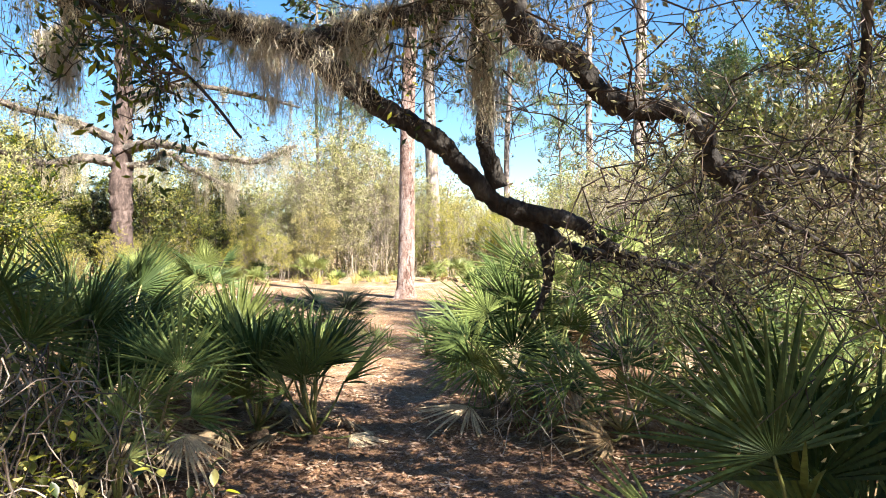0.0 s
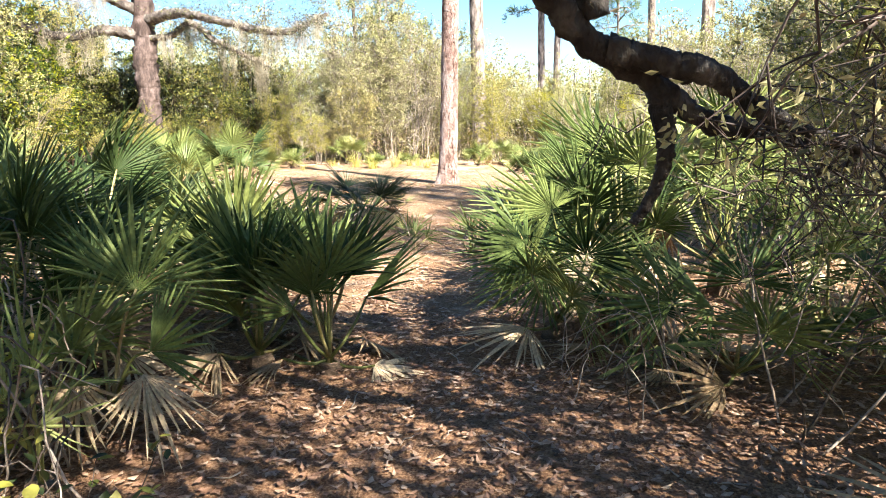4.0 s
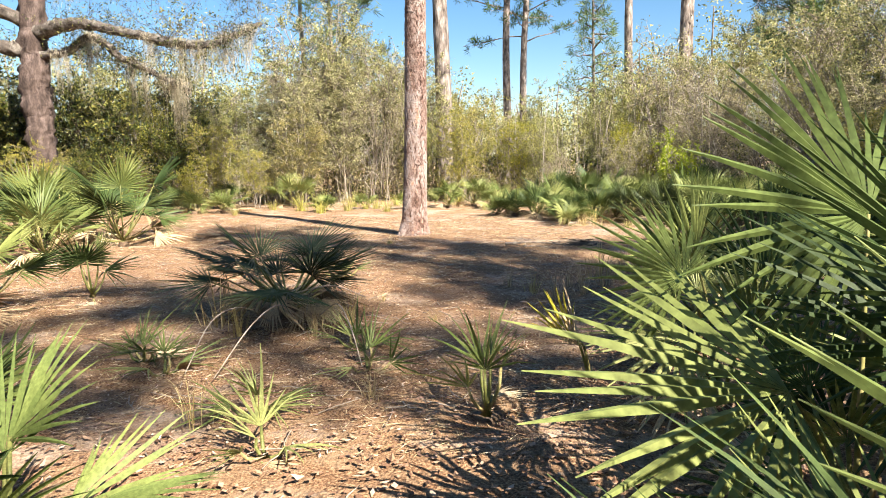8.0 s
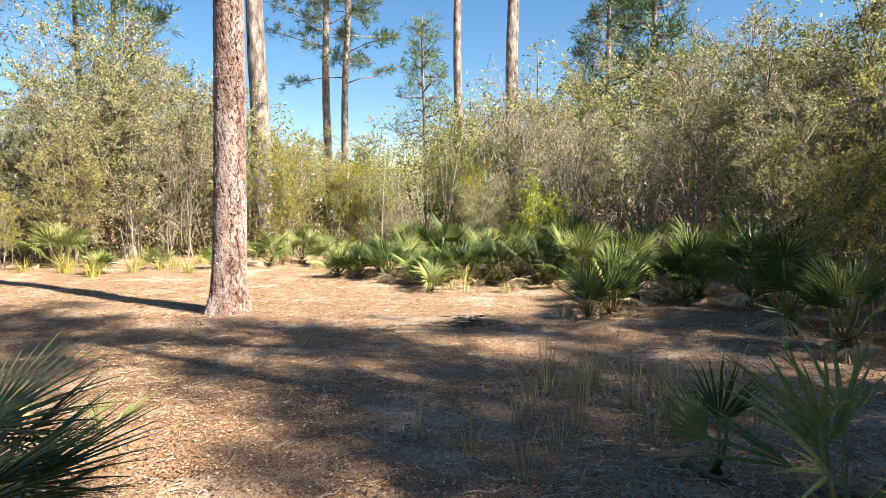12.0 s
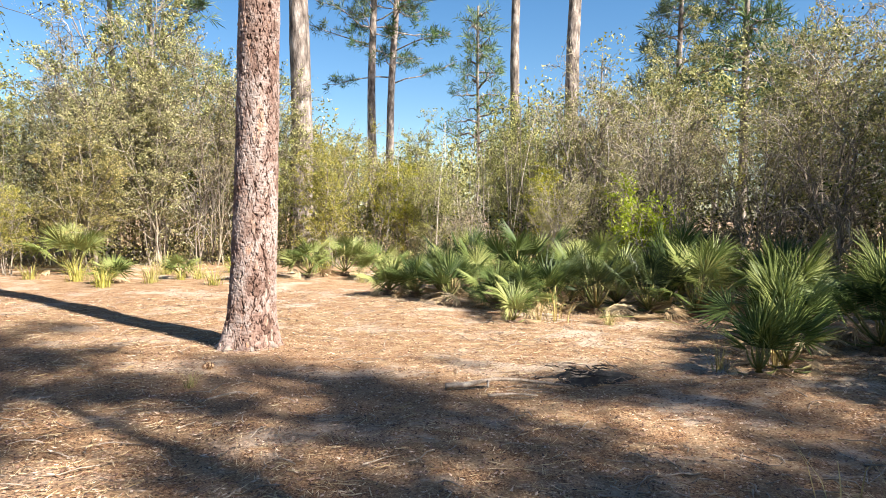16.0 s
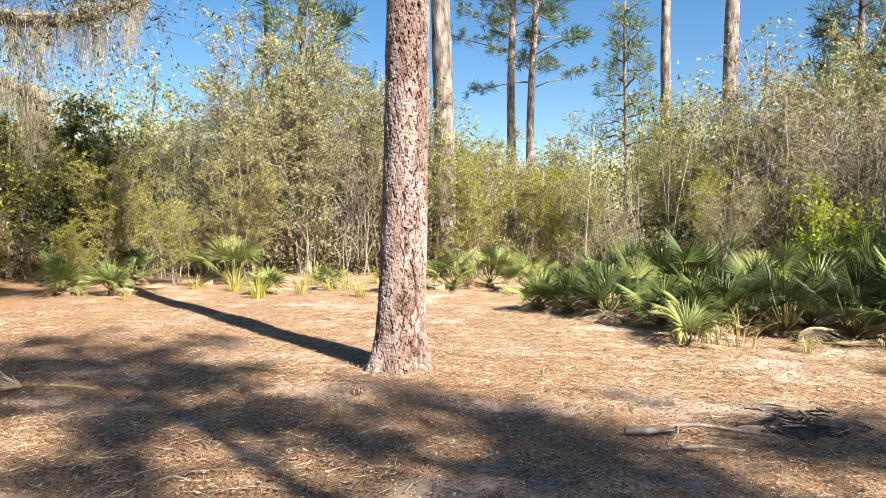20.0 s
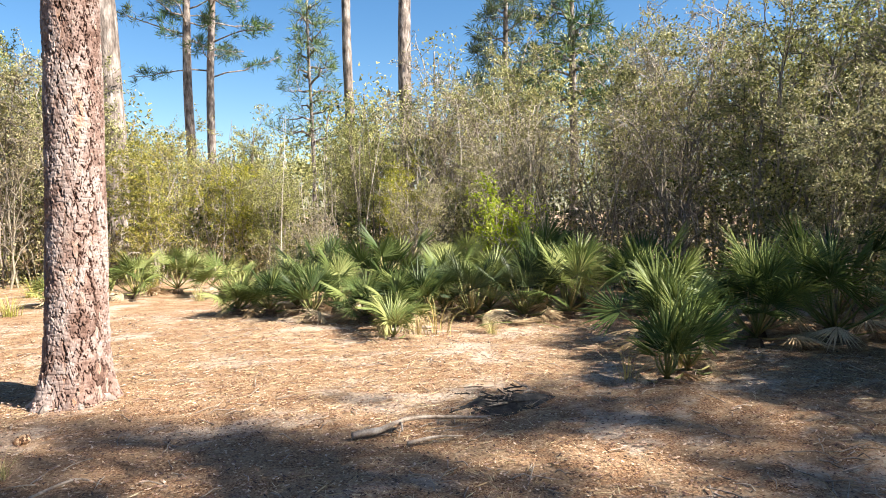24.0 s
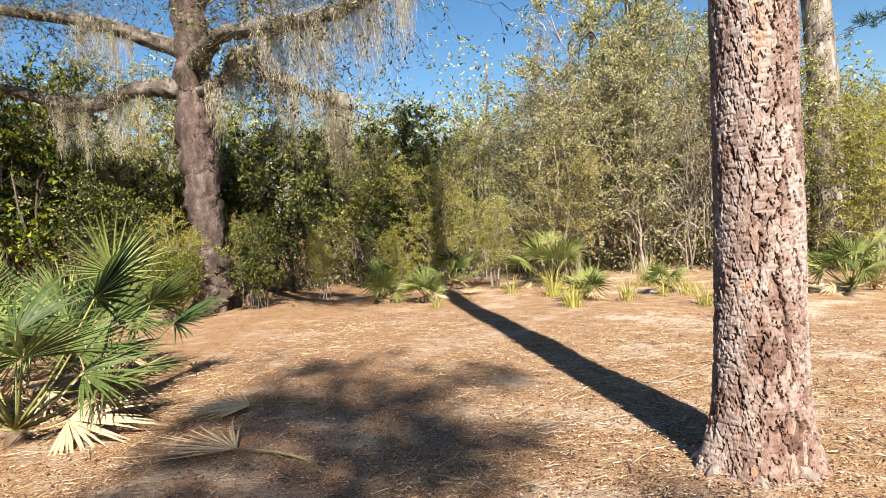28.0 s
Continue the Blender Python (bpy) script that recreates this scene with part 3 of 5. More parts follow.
def frond(parent, mesh, base, az, el, stalk, scale, tilt, roll, label=""):
    """One fan on its stalk; az and el aim the stalk, tilt leans the fan out from it."""
    m = Matrix.Translation(base) @ Matrix.Rotation(radians(az), 4, "Z") @ Matrix.Rotation(radians(90 - el), 4, "X")
    hub = m @ Matrix.Translation((0, 0, stalk))
    turn = Matrix.Rotation(radians(roll), 4, "Z") @ Matrix.Rotation(radians(tilt), 4, "X")
    f = part("frond", mesh, parent, label, hub @ turn @ Matrix.Diagonal((scale, scale, scale, 1)))
    part("stalk", STALKS[0], f, "", Matrix.Diagonal((1 / scale,) * 3 + (1,)) @ turn.inverted() @ Matrix.Diagonal((1.3, 1.3, stalk, 1)))
    return f


def palmetto(x, y, style="green", count=9, reach=0.55, fan=0.9, seed=0, low=20, high=82, dead=2, trunk=0.12, toward=None):
    """A palmetto: fans on stalks round a short fibrous stem, dry fans hanging below."""
    rng = np.random.default_rng(seed * 101 + int(abs(x) * 13 + abs(y) * 7))
    p = thing("saw_palmetto", (x, y, gz(x, y) - 0.02), LABELS[style], "palmetto", "saw palmettos")
    if trunk:
        part("stem", BOOT, p, "brown fibrous stem", Matrix.Diagonal((1, 1, trunk, 1)))
    start = rng.uniform(0, 360)
    for k in range(count):
        az = start + k * 137.5 + rng.normal(0, 12)
        if toward is not None and k % 3 == 0:
            az = toward + rng.normal(0, 18)
        el = low + (high - low) * rng.random() ** 0.8
        st = reach * rng.uniform(0.7, 1.25)
        frond(p, FANS[style][k % len(FANS[style])], (0, 0, trunk * 0.8), az, el, st, fan * rng.uniform(0.75, 1.15), rng.uniform(-2, 22) + (80 - el) * 0.12, rng.normal(0, 25))
    for k in range(dead):
        frond(p, FANS["dead"][k % 3], (0, 0, trunk * 0.8), start + 70 + k * 160, rng.uniform(-8, 16) + 8, reach * 0.6, fan * 0.75, rng.uniform(10, 40), rng.normal(0, 30), "dry brown drooping fan")
    return p


# beside the start of the trail
palmetto(-0.58, 5.30, "narrow", 7, 0.5, 0.92, 1, 55, 88, 3, 0.08)
palmetto(-1.08, 5.35, "narrow", 11, 0.5, 1.0, 2, 50, 88, 4, 0.1)
palmetto(-0.75, 5.75, "narrow", 8, 0.5, 0.95, 52, 50, 88, 2, 0.1)
palmetto(-2.35, 4.6, "green", 11, 0.95, 1.0, 53, 48, 88, 3, 0.25)
palmetto(-1.55, 6.10, "narrow", 12, 0.62, 1.0, 3, 45, 88, 3, 0.12)
palmetto(-2.15, 5.00, "green", 8, 0.55, 0.95, 4, 35, 80, 3, 0.15)
palmetto(-2.75, 5.90, "green", 10, 1.05, 1.15, 5, 45, 85, 3, 0.25)
palmetto(-3.6, 5.4, "light", 8, 0.9, 1.0, 6, 30, 85, 2, 0.15)
palmetto(-1.72, 4.25, "light", 6, 0.45, 0.75, 7, 30, 80, 1, 0.1)
palmetto(-2.6, 7.0, "green", 9, 0.7, 1.0, 8)
palmetto(-3.5, 7.8, "green", 9, 0.6, 0.9, 9)
palmetto(-1.62, 7.45, "narrow", 9, 0.4, 0.8, 10, 35, 80, 2, 0.08)
palmetto(-2.6, 8.5, "narrow", 6, 0.35, 0.65, 11, 30, 80, 1, 0.06)
palmetto(-4.3, 9.3, "light", 9, 0.7, 1.0, 12)
palmetto(-5.2, 8.0, "green", 9, 0.8, 1.1, 13)
palmetto(-4.2, 6.6, "green", 9, 0.9, 1.1, 14)
palmetto(0.95, 6.05, "green", 10, 0.62, 1.0, 15, 20, 80, 3, 0.14)
palmetto(1.55, 6.65, "green", 11, 0.95, 1.1, 16, 40, 85, 3, 0.25)
palmetto(2.5, 7.3, "light", 11, 1.05, 1.15, 17, 50, 86, 3, 0.35)
palmetto(1.42, 5.55, "green", 5, 0.4, 0.8, 18, 30, 75, 3, 0.08)
palmetto(1.95, 5.2, "green", 7, 0.5, 0.9, 19, 30, 78, 2, 0.1)
palmetto(2.7, 5.7, "green", 9, 0.7, 1.0, 20)
palmetto(1.5, 7.75, "green", 4, 0.5, 0.95, 21, 45, 80, 2, 0.14)
palmetto(2.15, 8.2, "green", 6, 1.0, 1.1, 22, 62, 86, 2, 0.3)
palmetto(3.2, 8.1, "green", 10, 0.8, 1.1, 23, 40, 85, 2, 0.25)
palmetto(2.15, 2.55, "narrow", 6, 0.6, 1.0, 24, 60, 86, 2, 0.12)
palmetto(2.45, 3.3, "green", 9, 0.6, 1.1, 25, 35, 80)
palmetto(3.3, 4.3, "light", 9, 0.8, 1.1, 26)
palmetto(3.6, 5.8, "light", 9, 0.9, 1.1, 27)


def aimed_frond(parent, mesh, at, base, hub, mid, face, scale, label=""):
    """A fan with its hub, middle blade and upper side given in the world, on a curved stalk from its base."""
    z = Vector(mid).normalized()
    y = (Vector(face) - z * Vector(face).dot(z)).normalized()
    x = y.cross(z)
    m = Matrix((x, y, z)).transposed().to_4x4()
    m.translation = Vector(hub) - Vector(at)
    g = Geo()
    b, h = np.array(base, float), np.array(hub, float)
    line = smooth_line([b, b * 0.45 + h * 0.55 + (0, 0, 0.10), h], 5) - np.array(at, float)
    tube(g, line, np.linspace(0.012, 0.006, len(line)), 5)
    f = part("frond", mesh, parent, label, m @ Matrix.Diagonal((scale, scale, scale, 1)))
    part("stalk", g.mesh("stalk", STALK), f, "", (m @ Matrix.Diagonal((scale, scale, scale, 1))).inverted())


def leaning_palmetto(at, label, fans):
    p = thing("saw_palmetto", at, label, "palmetto", "saw palmettos")
    part("stem", BOOT, p, "brown fibrous stem", Matrix.Diagonal((1, 1, 0.12, 1)))
    for style, k, hub, mid, face, scale in fans:
        aimed_frond(p, FANS[style][k], at, (at[0], at[1], at[2] + 0.08), hub, mid, face, scale)


# fans that lean out over the trail
leaning_palmetto((2.0, 2.45, 0.0), "dark green saw palmetto with one wide fan leaning over the trail",
                 (("green", 1, (1.82, 2.33, 0.85), (-0.42, -0.12, 0.85), (-0.25, -0.92, 0.10), 1.0), ("green", 0, (1.42, 2.32, 0.60), (-0.78, -0.22, -0.35), (-0.2, -0.75, 0.6), 0.74),
                  ("narrow", 0, (2.05, 2.5, 0.5), (0.05, 0.0, 1.0), (0.1, -0.9, 0.2), 0.9), ("narrow", 1, (2.2, 2.4, 0.55), (0.25, 0.1, 0.95), (0.0, -0.9, 0.2), 0.95), ("dead", 1, (1.75, 2.3, 0.25), (-0.6, -0.5, -0.25), (0, 0, 1), 0.6)))
leaning_palmetto((-1.5, 4.35, 0.0), "dark saw palmetto with one wide upright fan beside the leafy trail",
                 (("green", 2, (-1.27, 4.33, 0.78), (0.0, 0.05, 1.0), (0.25, -0.9, 0.25), 0.95), ("green", 3, (-1.6, 4.5, 0.85), (-0.4, 0.2, 0.9), (0.1, -0.8, 0.5), 0.8), ("narrow", 1, (-1.15, 4.2, 0.5), (0.6, -0.2, 0.6), (0.1, -0.8, 0.6), 0.7), ("dead", 0, (-1.2, 4.2, 0.38), (0.5, -0.4, -0.35), (0, 0, 1), 0.7), ("dead", 2, (-1.5, 4.15, 0.35), (-0.2, -0.5, -0.35), (0, 0, 1), 0.7)))
leaning_palmetto((-1.35, 3.65, 0.0), "small lime-green palmetto with narrow sunlit blades",
                 (("sparse", 0, (-1.28, 3.58, 0.62), (0.1, -0.1, 1.0), (0.2, -0.9, 0.3), 0.75), ("sparse", 1, (-1.42, 3.6, 0.5), (-0.6, -0.1, 0.7), (0.1, -0.9, 0.4), 0.6), ("sparse", 2, (-1.2, 3.5, 0.45), (0.7, -0.2, 0.5), (0.1, -0.8, 0.5), 0.55)))
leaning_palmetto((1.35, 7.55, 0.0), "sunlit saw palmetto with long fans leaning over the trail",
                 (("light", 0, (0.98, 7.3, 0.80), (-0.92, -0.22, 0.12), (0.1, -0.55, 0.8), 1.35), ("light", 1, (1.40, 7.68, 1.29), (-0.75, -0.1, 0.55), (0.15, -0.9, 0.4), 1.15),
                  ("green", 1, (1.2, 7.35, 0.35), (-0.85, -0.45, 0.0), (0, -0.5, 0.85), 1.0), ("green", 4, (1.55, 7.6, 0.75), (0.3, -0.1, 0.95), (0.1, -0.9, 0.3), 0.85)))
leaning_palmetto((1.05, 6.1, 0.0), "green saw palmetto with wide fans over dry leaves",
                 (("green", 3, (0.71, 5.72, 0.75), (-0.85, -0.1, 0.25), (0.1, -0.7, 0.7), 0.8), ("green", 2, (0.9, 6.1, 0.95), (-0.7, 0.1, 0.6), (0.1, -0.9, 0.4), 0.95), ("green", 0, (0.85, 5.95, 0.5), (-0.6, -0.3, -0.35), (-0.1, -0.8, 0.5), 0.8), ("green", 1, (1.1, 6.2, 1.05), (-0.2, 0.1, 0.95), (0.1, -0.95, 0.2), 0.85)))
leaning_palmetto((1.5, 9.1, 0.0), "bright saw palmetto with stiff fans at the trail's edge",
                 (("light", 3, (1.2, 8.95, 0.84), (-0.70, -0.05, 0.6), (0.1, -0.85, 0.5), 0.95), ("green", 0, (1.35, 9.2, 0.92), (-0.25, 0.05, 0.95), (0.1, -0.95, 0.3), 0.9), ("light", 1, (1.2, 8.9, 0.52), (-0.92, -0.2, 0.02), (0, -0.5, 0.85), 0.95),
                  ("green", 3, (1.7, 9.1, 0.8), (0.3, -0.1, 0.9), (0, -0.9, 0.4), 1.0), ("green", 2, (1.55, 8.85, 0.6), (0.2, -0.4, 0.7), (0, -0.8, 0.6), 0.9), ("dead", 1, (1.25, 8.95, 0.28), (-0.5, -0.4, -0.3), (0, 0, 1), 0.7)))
palmetto(2.1, 11.2, "sparse", 11, 0.4, 1.0, 55, 25, 80, 2, 0.1)
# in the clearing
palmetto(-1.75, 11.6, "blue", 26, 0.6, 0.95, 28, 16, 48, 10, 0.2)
palmetto(0.13, 9.0, "sparse", 5, 0.28, 0.6, 29, 55, 88, 1, 0.05)
palmetto(1.62, 9.95, "light", 6, 0.45, 0.8, 31, 25, 75, 2, 0.1)
palmetto(2.6, 10.3, "green", 8, 0.6, 0.9, 33, 35, 85)
palmetto(1.97, 11.9, "narrow", 3, 0.3, 0.5, 34, 68, 86, 1, 0.05)
palmetto(-4.2, 12.4, "green", 5, 0.4, 0.7, 36, 40, 85, 1, 0.06)
palmetto(-4.8, 11.4, "green", 8, 0.6, 0.9, 37)
sx = 38
for x, y in ((-1.25, 9.15), (-1.05, 8.6), (-0.72, 10.05), (-2.5, 10.2), (-2.2, 9.9), (-0.9, 10.6), (-1.57, 13.65), (-2.3, 14.1)):
    palmetto(x, y, "sparse", 4 + sx % 3, 0.16, 0.6 if y < 12 else 0.45, sx, 25, 82, 1, 0.0)
    sx += 1
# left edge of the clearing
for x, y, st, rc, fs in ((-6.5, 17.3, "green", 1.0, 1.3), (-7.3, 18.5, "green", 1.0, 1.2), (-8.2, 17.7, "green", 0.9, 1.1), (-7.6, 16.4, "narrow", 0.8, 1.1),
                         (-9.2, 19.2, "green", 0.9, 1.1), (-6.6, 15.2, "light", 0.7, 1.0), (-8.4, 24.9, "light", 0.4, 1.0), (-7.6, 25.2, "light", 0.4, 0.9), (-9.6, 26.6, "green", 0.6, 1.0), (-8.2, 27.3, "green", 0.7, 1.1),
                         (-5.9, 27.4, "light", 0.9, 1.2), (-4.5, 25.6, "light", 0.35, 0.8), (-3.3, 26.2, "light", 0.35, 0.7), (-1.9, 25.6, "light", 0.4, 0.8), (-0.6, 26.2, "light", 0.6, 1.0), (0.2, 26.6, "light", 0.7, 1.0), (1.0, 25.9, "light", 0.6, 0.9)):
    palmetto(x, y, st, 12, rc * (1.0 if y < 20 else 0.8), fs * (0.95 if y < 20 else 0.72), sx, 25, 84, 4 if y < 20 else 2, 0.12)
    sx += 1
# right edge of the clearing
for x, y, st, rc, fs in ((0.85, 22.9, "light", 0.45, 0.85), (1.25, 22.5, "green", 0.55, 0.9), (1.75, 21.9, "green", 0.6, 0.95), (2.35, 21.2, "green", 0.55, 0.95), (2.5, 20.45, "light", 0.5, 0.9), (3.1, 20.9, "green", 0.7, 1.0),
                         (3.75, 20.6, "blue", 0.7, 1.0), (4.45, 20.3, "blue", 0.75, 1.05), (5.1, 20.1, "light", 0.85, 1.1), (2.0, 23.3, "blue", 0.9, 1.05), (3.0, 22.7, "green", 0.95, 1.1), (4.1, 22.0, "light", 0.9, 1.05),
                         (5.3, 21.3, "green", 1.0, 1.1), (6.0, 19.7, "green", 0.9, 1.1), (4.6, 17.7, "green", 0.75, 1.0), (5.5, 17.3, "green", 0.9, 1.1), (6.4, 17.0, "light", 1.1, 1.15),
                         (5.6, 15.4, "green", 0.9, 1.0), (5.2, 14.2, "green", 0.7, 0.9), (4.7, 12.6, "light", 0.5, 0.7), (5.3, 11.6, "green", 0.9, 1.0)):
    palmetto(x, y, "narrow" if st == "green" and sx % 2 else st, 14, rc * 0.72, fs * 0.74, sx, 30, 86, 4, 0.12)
    if y > 16.5:                       # a second crown from the same creeping stems
        palmetto(x + 0.5, y + 0.35, ("green", "narrow", "light")[sx % 3], 10, rc * 0.8, fs * 0.74, sx + 100, 35, 86, 3, 0.12)
    sx += 1
palmetto(3.6, 16.7, "narrow", 9, 0.3, 0.62, 56, 60, 88, 2, 0.06)
palmetto(4.0, 16.85, "narrow", 9, 0.36, 0.66, 57, 50, 88, 3, 0.06)
palmetto(4.3, 17.2, "green", 9, 0.45, 0.7, 58, 40, 86, 3, 0.1)
palmetto(2.18, 19.72, "light", 5, 0.25, 0.6, sx, 40, 85, 1, 0.04)

# the yellowing frond beside the trail
p = thing("palmetto_frond", (0.85, 9.72, 0.0), "yellowing palmetto frond standing beside the trail", "palmetto frond")
aimed_frond(p, FANS["yellow"][0], (0.85, 9.72, 0.0), (0.85, 9.72, 0.0), (0.70, 9.62, 0.30), (-0.50, -0.05, 0.85), (-0.1, -0.95, 0.2), 0.6)
aimed_frond(p, FANS["dead"][0], (0.85, 9.72, 0.0), (0.86, 9.70, 0.0), (0.74, 9.60, 0.28), (-0.12, 0.0, 1.0), (0.9, -0.4, 0.0), 0.55, "dry folded tan blade")


def fallen_frond(x, y, turn, size, lift=3):
    f = thing("dead_palmetto_frond", (x, y, gz(x, y) + 0.05), "dry tan palmetto frond lying on the pine straw", "fallen frond", "fallen fronds", turn=turn)
    fr = part("frond", FANS["fallen"][int(abs(x * 7)) % 3], f, "", Matrix.Rotation(radians(lift - 90), 4, "X") @ Matrix.Diagonal((size, size, size, 1)))
    part("stalk", STALKS[0], fr, "", Matrix.Diagonal((1, 1, 0.6, 1)))


for a in ((-5.1, 18.55, 130, 1.0), (-4.35, 17.75, 100, 1.15), (4.0, 19.95, 250, 0.8), (4.3, 19.85, 20, 0.7), (-7.2, 26.2, 30, 0.9), (-2.5, 5.1, 300, 0.8), (3.5, 19.9, 140, 0.6)):
    fallen_frond(*a)


# ---- shrubs of the thicket ----
def shrub_parts(seed, height, width, stems, forks, twigs, per, leaf_mat, size, stem_mat=STEM, bare=0.15, arch=0.3, rise=0.6):
    """Stems that fork into branches and arching twigs, with sprays of leaves along the twigs; fewer leaves below the bare share of the height."""
    rng = np.random.default_rng(seed)
    woods, crown = [], Geo()
    at, way = [], []
    for k in range(stems):
        wood = Geo()
        woods.append(wood)
        a = k * 2.4 + rng.uniform(-0.6, 0.6)
        rad = np.array([math.cos(a), math.sin(a), 0])
        base = rad * rng.uniform(0.02, 0.16) * width
        out = width * rng.uniform(0.04, 0.46)
        top = rad * out + (0, 0, height * rng.uniform(0.72, 1.0) * (1 - 0.35 * (out / width) ** 2 * 4))
        line = wander(base, top, 9, 0.22, rng)
        line[:, :2] -= rad[:2] * (np.sin(np.linspace(0, math.pi, 9)) * out * 0.35)[:, None]
        tube(wood, line, np.linspace(rng.uniform(0.014, 0.034), 0.007, 9), 5, False)
        for q in range(forks):
            s = 0.12 + 0.86 * ((q + rng.random()) / forks) ** 0.85
            i = min(7, int(s * 8))
            p0 = line[i] + (line[i + 1] - line[i]) * (s * 8 - i)
            b = a + rng.normal(0, 1.3)
            ln = width * rng.uniform(0.14, 0.36) * (1.12 - 0.6 * s)
            p1 = p0 + np.array([math.cos(b) * ln, math.sin(b) * ln, ln * rng.uniform(rise - 0.5, rise + 0.4)])
            br = wander(p0, p1, 5, 0.16, rng)
            br[:, 2] += np.sin(np.linspace(0, math.pi, 5)) * ln * arch
            tube(wood, br, np.linspace(0.014, 0.005, 5) if per < 15 else np.linspace(0.011, 0.004, 5), 3, False)
            for w in range(twigs):
                c = br[1 + w % 4]
                d = unit(rng.normal(0, 1, 3) * (1, 1, 0.7) + unit(p1 - p0) * 0.7 + (0, 0, 0.25))
                tl = rng.uniform(0.18, 0.55)
                mid, e = c + d * tl * 0.5 + (0, 0, tl * 0.12), c + d * tl + rng.normal(0, 0.05, 3)
                tube(wood, np.array([c, mid, e]) if per < 15 else np.array([c, e]), [0.007, 0.0055, 0.003] if per < 15 else [0.0045, 0.002], 3, False)
                thick = np.clip((e[2] / height - bare) / 0.25, 0.06, 1)
                n = int(per * thick * rng.uniform(0.3, 1.7) + rng.random())
                if n:
                    f = rng.uniform(0.25, 1.1, (n, 1))
                    at.append(c * (1 - f) + e * f + (0, 0, tl * 0.08) + rng.normal(0, 0.035, (n, 3)))
                    way.append(rng.normal(0, 0.8, (n, 3)) + d)
    leaves(crown, np.concatenate(at), np.concatenate(way), size, rng, 0.62, True)
    return [w.mesh("stem", stem_mat) for w in woods], crown.mesh("crown", leaf_mat, False)


SHRUBS = {
    "olive": ("tall olive-green leafy shrub with thin pale stems", 5.2, [shrub_parts(1, 5.2, 3.4, 9, 10, 7, 30, LEAF_OLIVE, 0.047, bare=-0.1), shrub_parts(2, 5.2, 3.0, 9, 10, 7, 30, LEAF_OLIVE, 0.047, bare=0.05), shrub_parts(12, 5.2, 3.8, 9, 10, 7, 30, LEAF_OLIVE, 0.047, bare=-0.1)]),
    "yellow": ("yellow-green leafy shrub at the clearing's edge", 4.6, [shrub_parts(3, 4.6, 3.2, 9, 10, 7, 28, LEAF_YELLOW, 0.05, bare=-0.2), shrub_parts(13, 4.6, 3.6, 8, 10, 7, 28, LEAF_YELLOW, 0.05, bare=-0.2)]),
    "grey": ("half-bare grey twiggy shrub with sparse tan leaves", 5.6, [shrub_parts(4, 5.6, 4.2, 10, 11, 9, 12, LEAF_GREY, 0.046, bare=0.42, arch=0.5, rise=0.3), shrub_parts(5, 5.6, 4.4, 10, 11, 9, 13, LEAF_GREY, 0.046, bare=0.36, arch=0.5, rise=0.3)]),
    "dark": ("dark green dense evergreen shrub", 4.6, [shrub_parts(6, 4.6, 3.4, 8, 10, 8, 18, LEAF_DARK, 0.085, DARK_TWIG, 0.0), shrub_parts(16, 4.6, 3.0, 8, 10, 8, 18, LEAF_DARK, 0.085, DARK_TWIG, 0.0)]),
    "lime": ("bright lime-green young shrub", 2.6, [shrub_parts(7, 2.6, 1.5, 6, 8, 6, 14, LEAF_LIME, 0.065, bare=0.1)]),
}
turn_rng = np.random.default_rng(77)
counter = {}


def shrub(kind, x, y, tall):
    """A shrub of that height."""
    label, height, meshes = SHRUBS[kind]
    counter[kind] = counter.get(kind, 0) + 1
    wood, crown = meshes[counter[kind] % len(meshes)]
    s = thing("shrub", (x, y, gz(x, y) - 0.04), label, "shrub", "shrubs of the thicket", turn=float(turn_rng.uniform(0, 360)), size=tall / height)
    for w in wood:
        part("stem", w, s)
    part("crown", crown, s)


# rows along the clearing's far edge, from the oak round to the right
EDGE = ((-24, 10), (-20, 17), (-16.5, 23), (-14, 26.5), (-11, 28.6), (-8, 29.6), (-4, 29.6), (0, 29.6), (2.6, 28.2), (5, 25.8), (6.8, 23.6), (8, 20.5), (8.8, 17), (9, 13), (8.2, 9.5), (7.8, 6))
EDGE_LINE = smooth_line([(x, y, 0) for x, y in EDGE], 12)
EDGE_OUT = np.stack([-np.gradient(EDGE_LINE[:, 1]), np.gradient(EDGE_LINE[:, 0])], -1)
EDGE_OUT = EDGE_OUT / np.linalg.norm(EDGE_OUT, axis=1, keepdims=True)


def thicket_top(x):
    """The height of the growth along the edge: high by the oak, low behind the pine, high again on the other side."""
    return np.interp(x, [-20, -13, -9.5, -6.5, -5, -3, 0, 3.5, 5.5, 7, 9], [7.8, 6.6, 6.2, 7.8, 7.2, 6.0, 4.5, 3.7, 4.3, 5.6, 6.4])


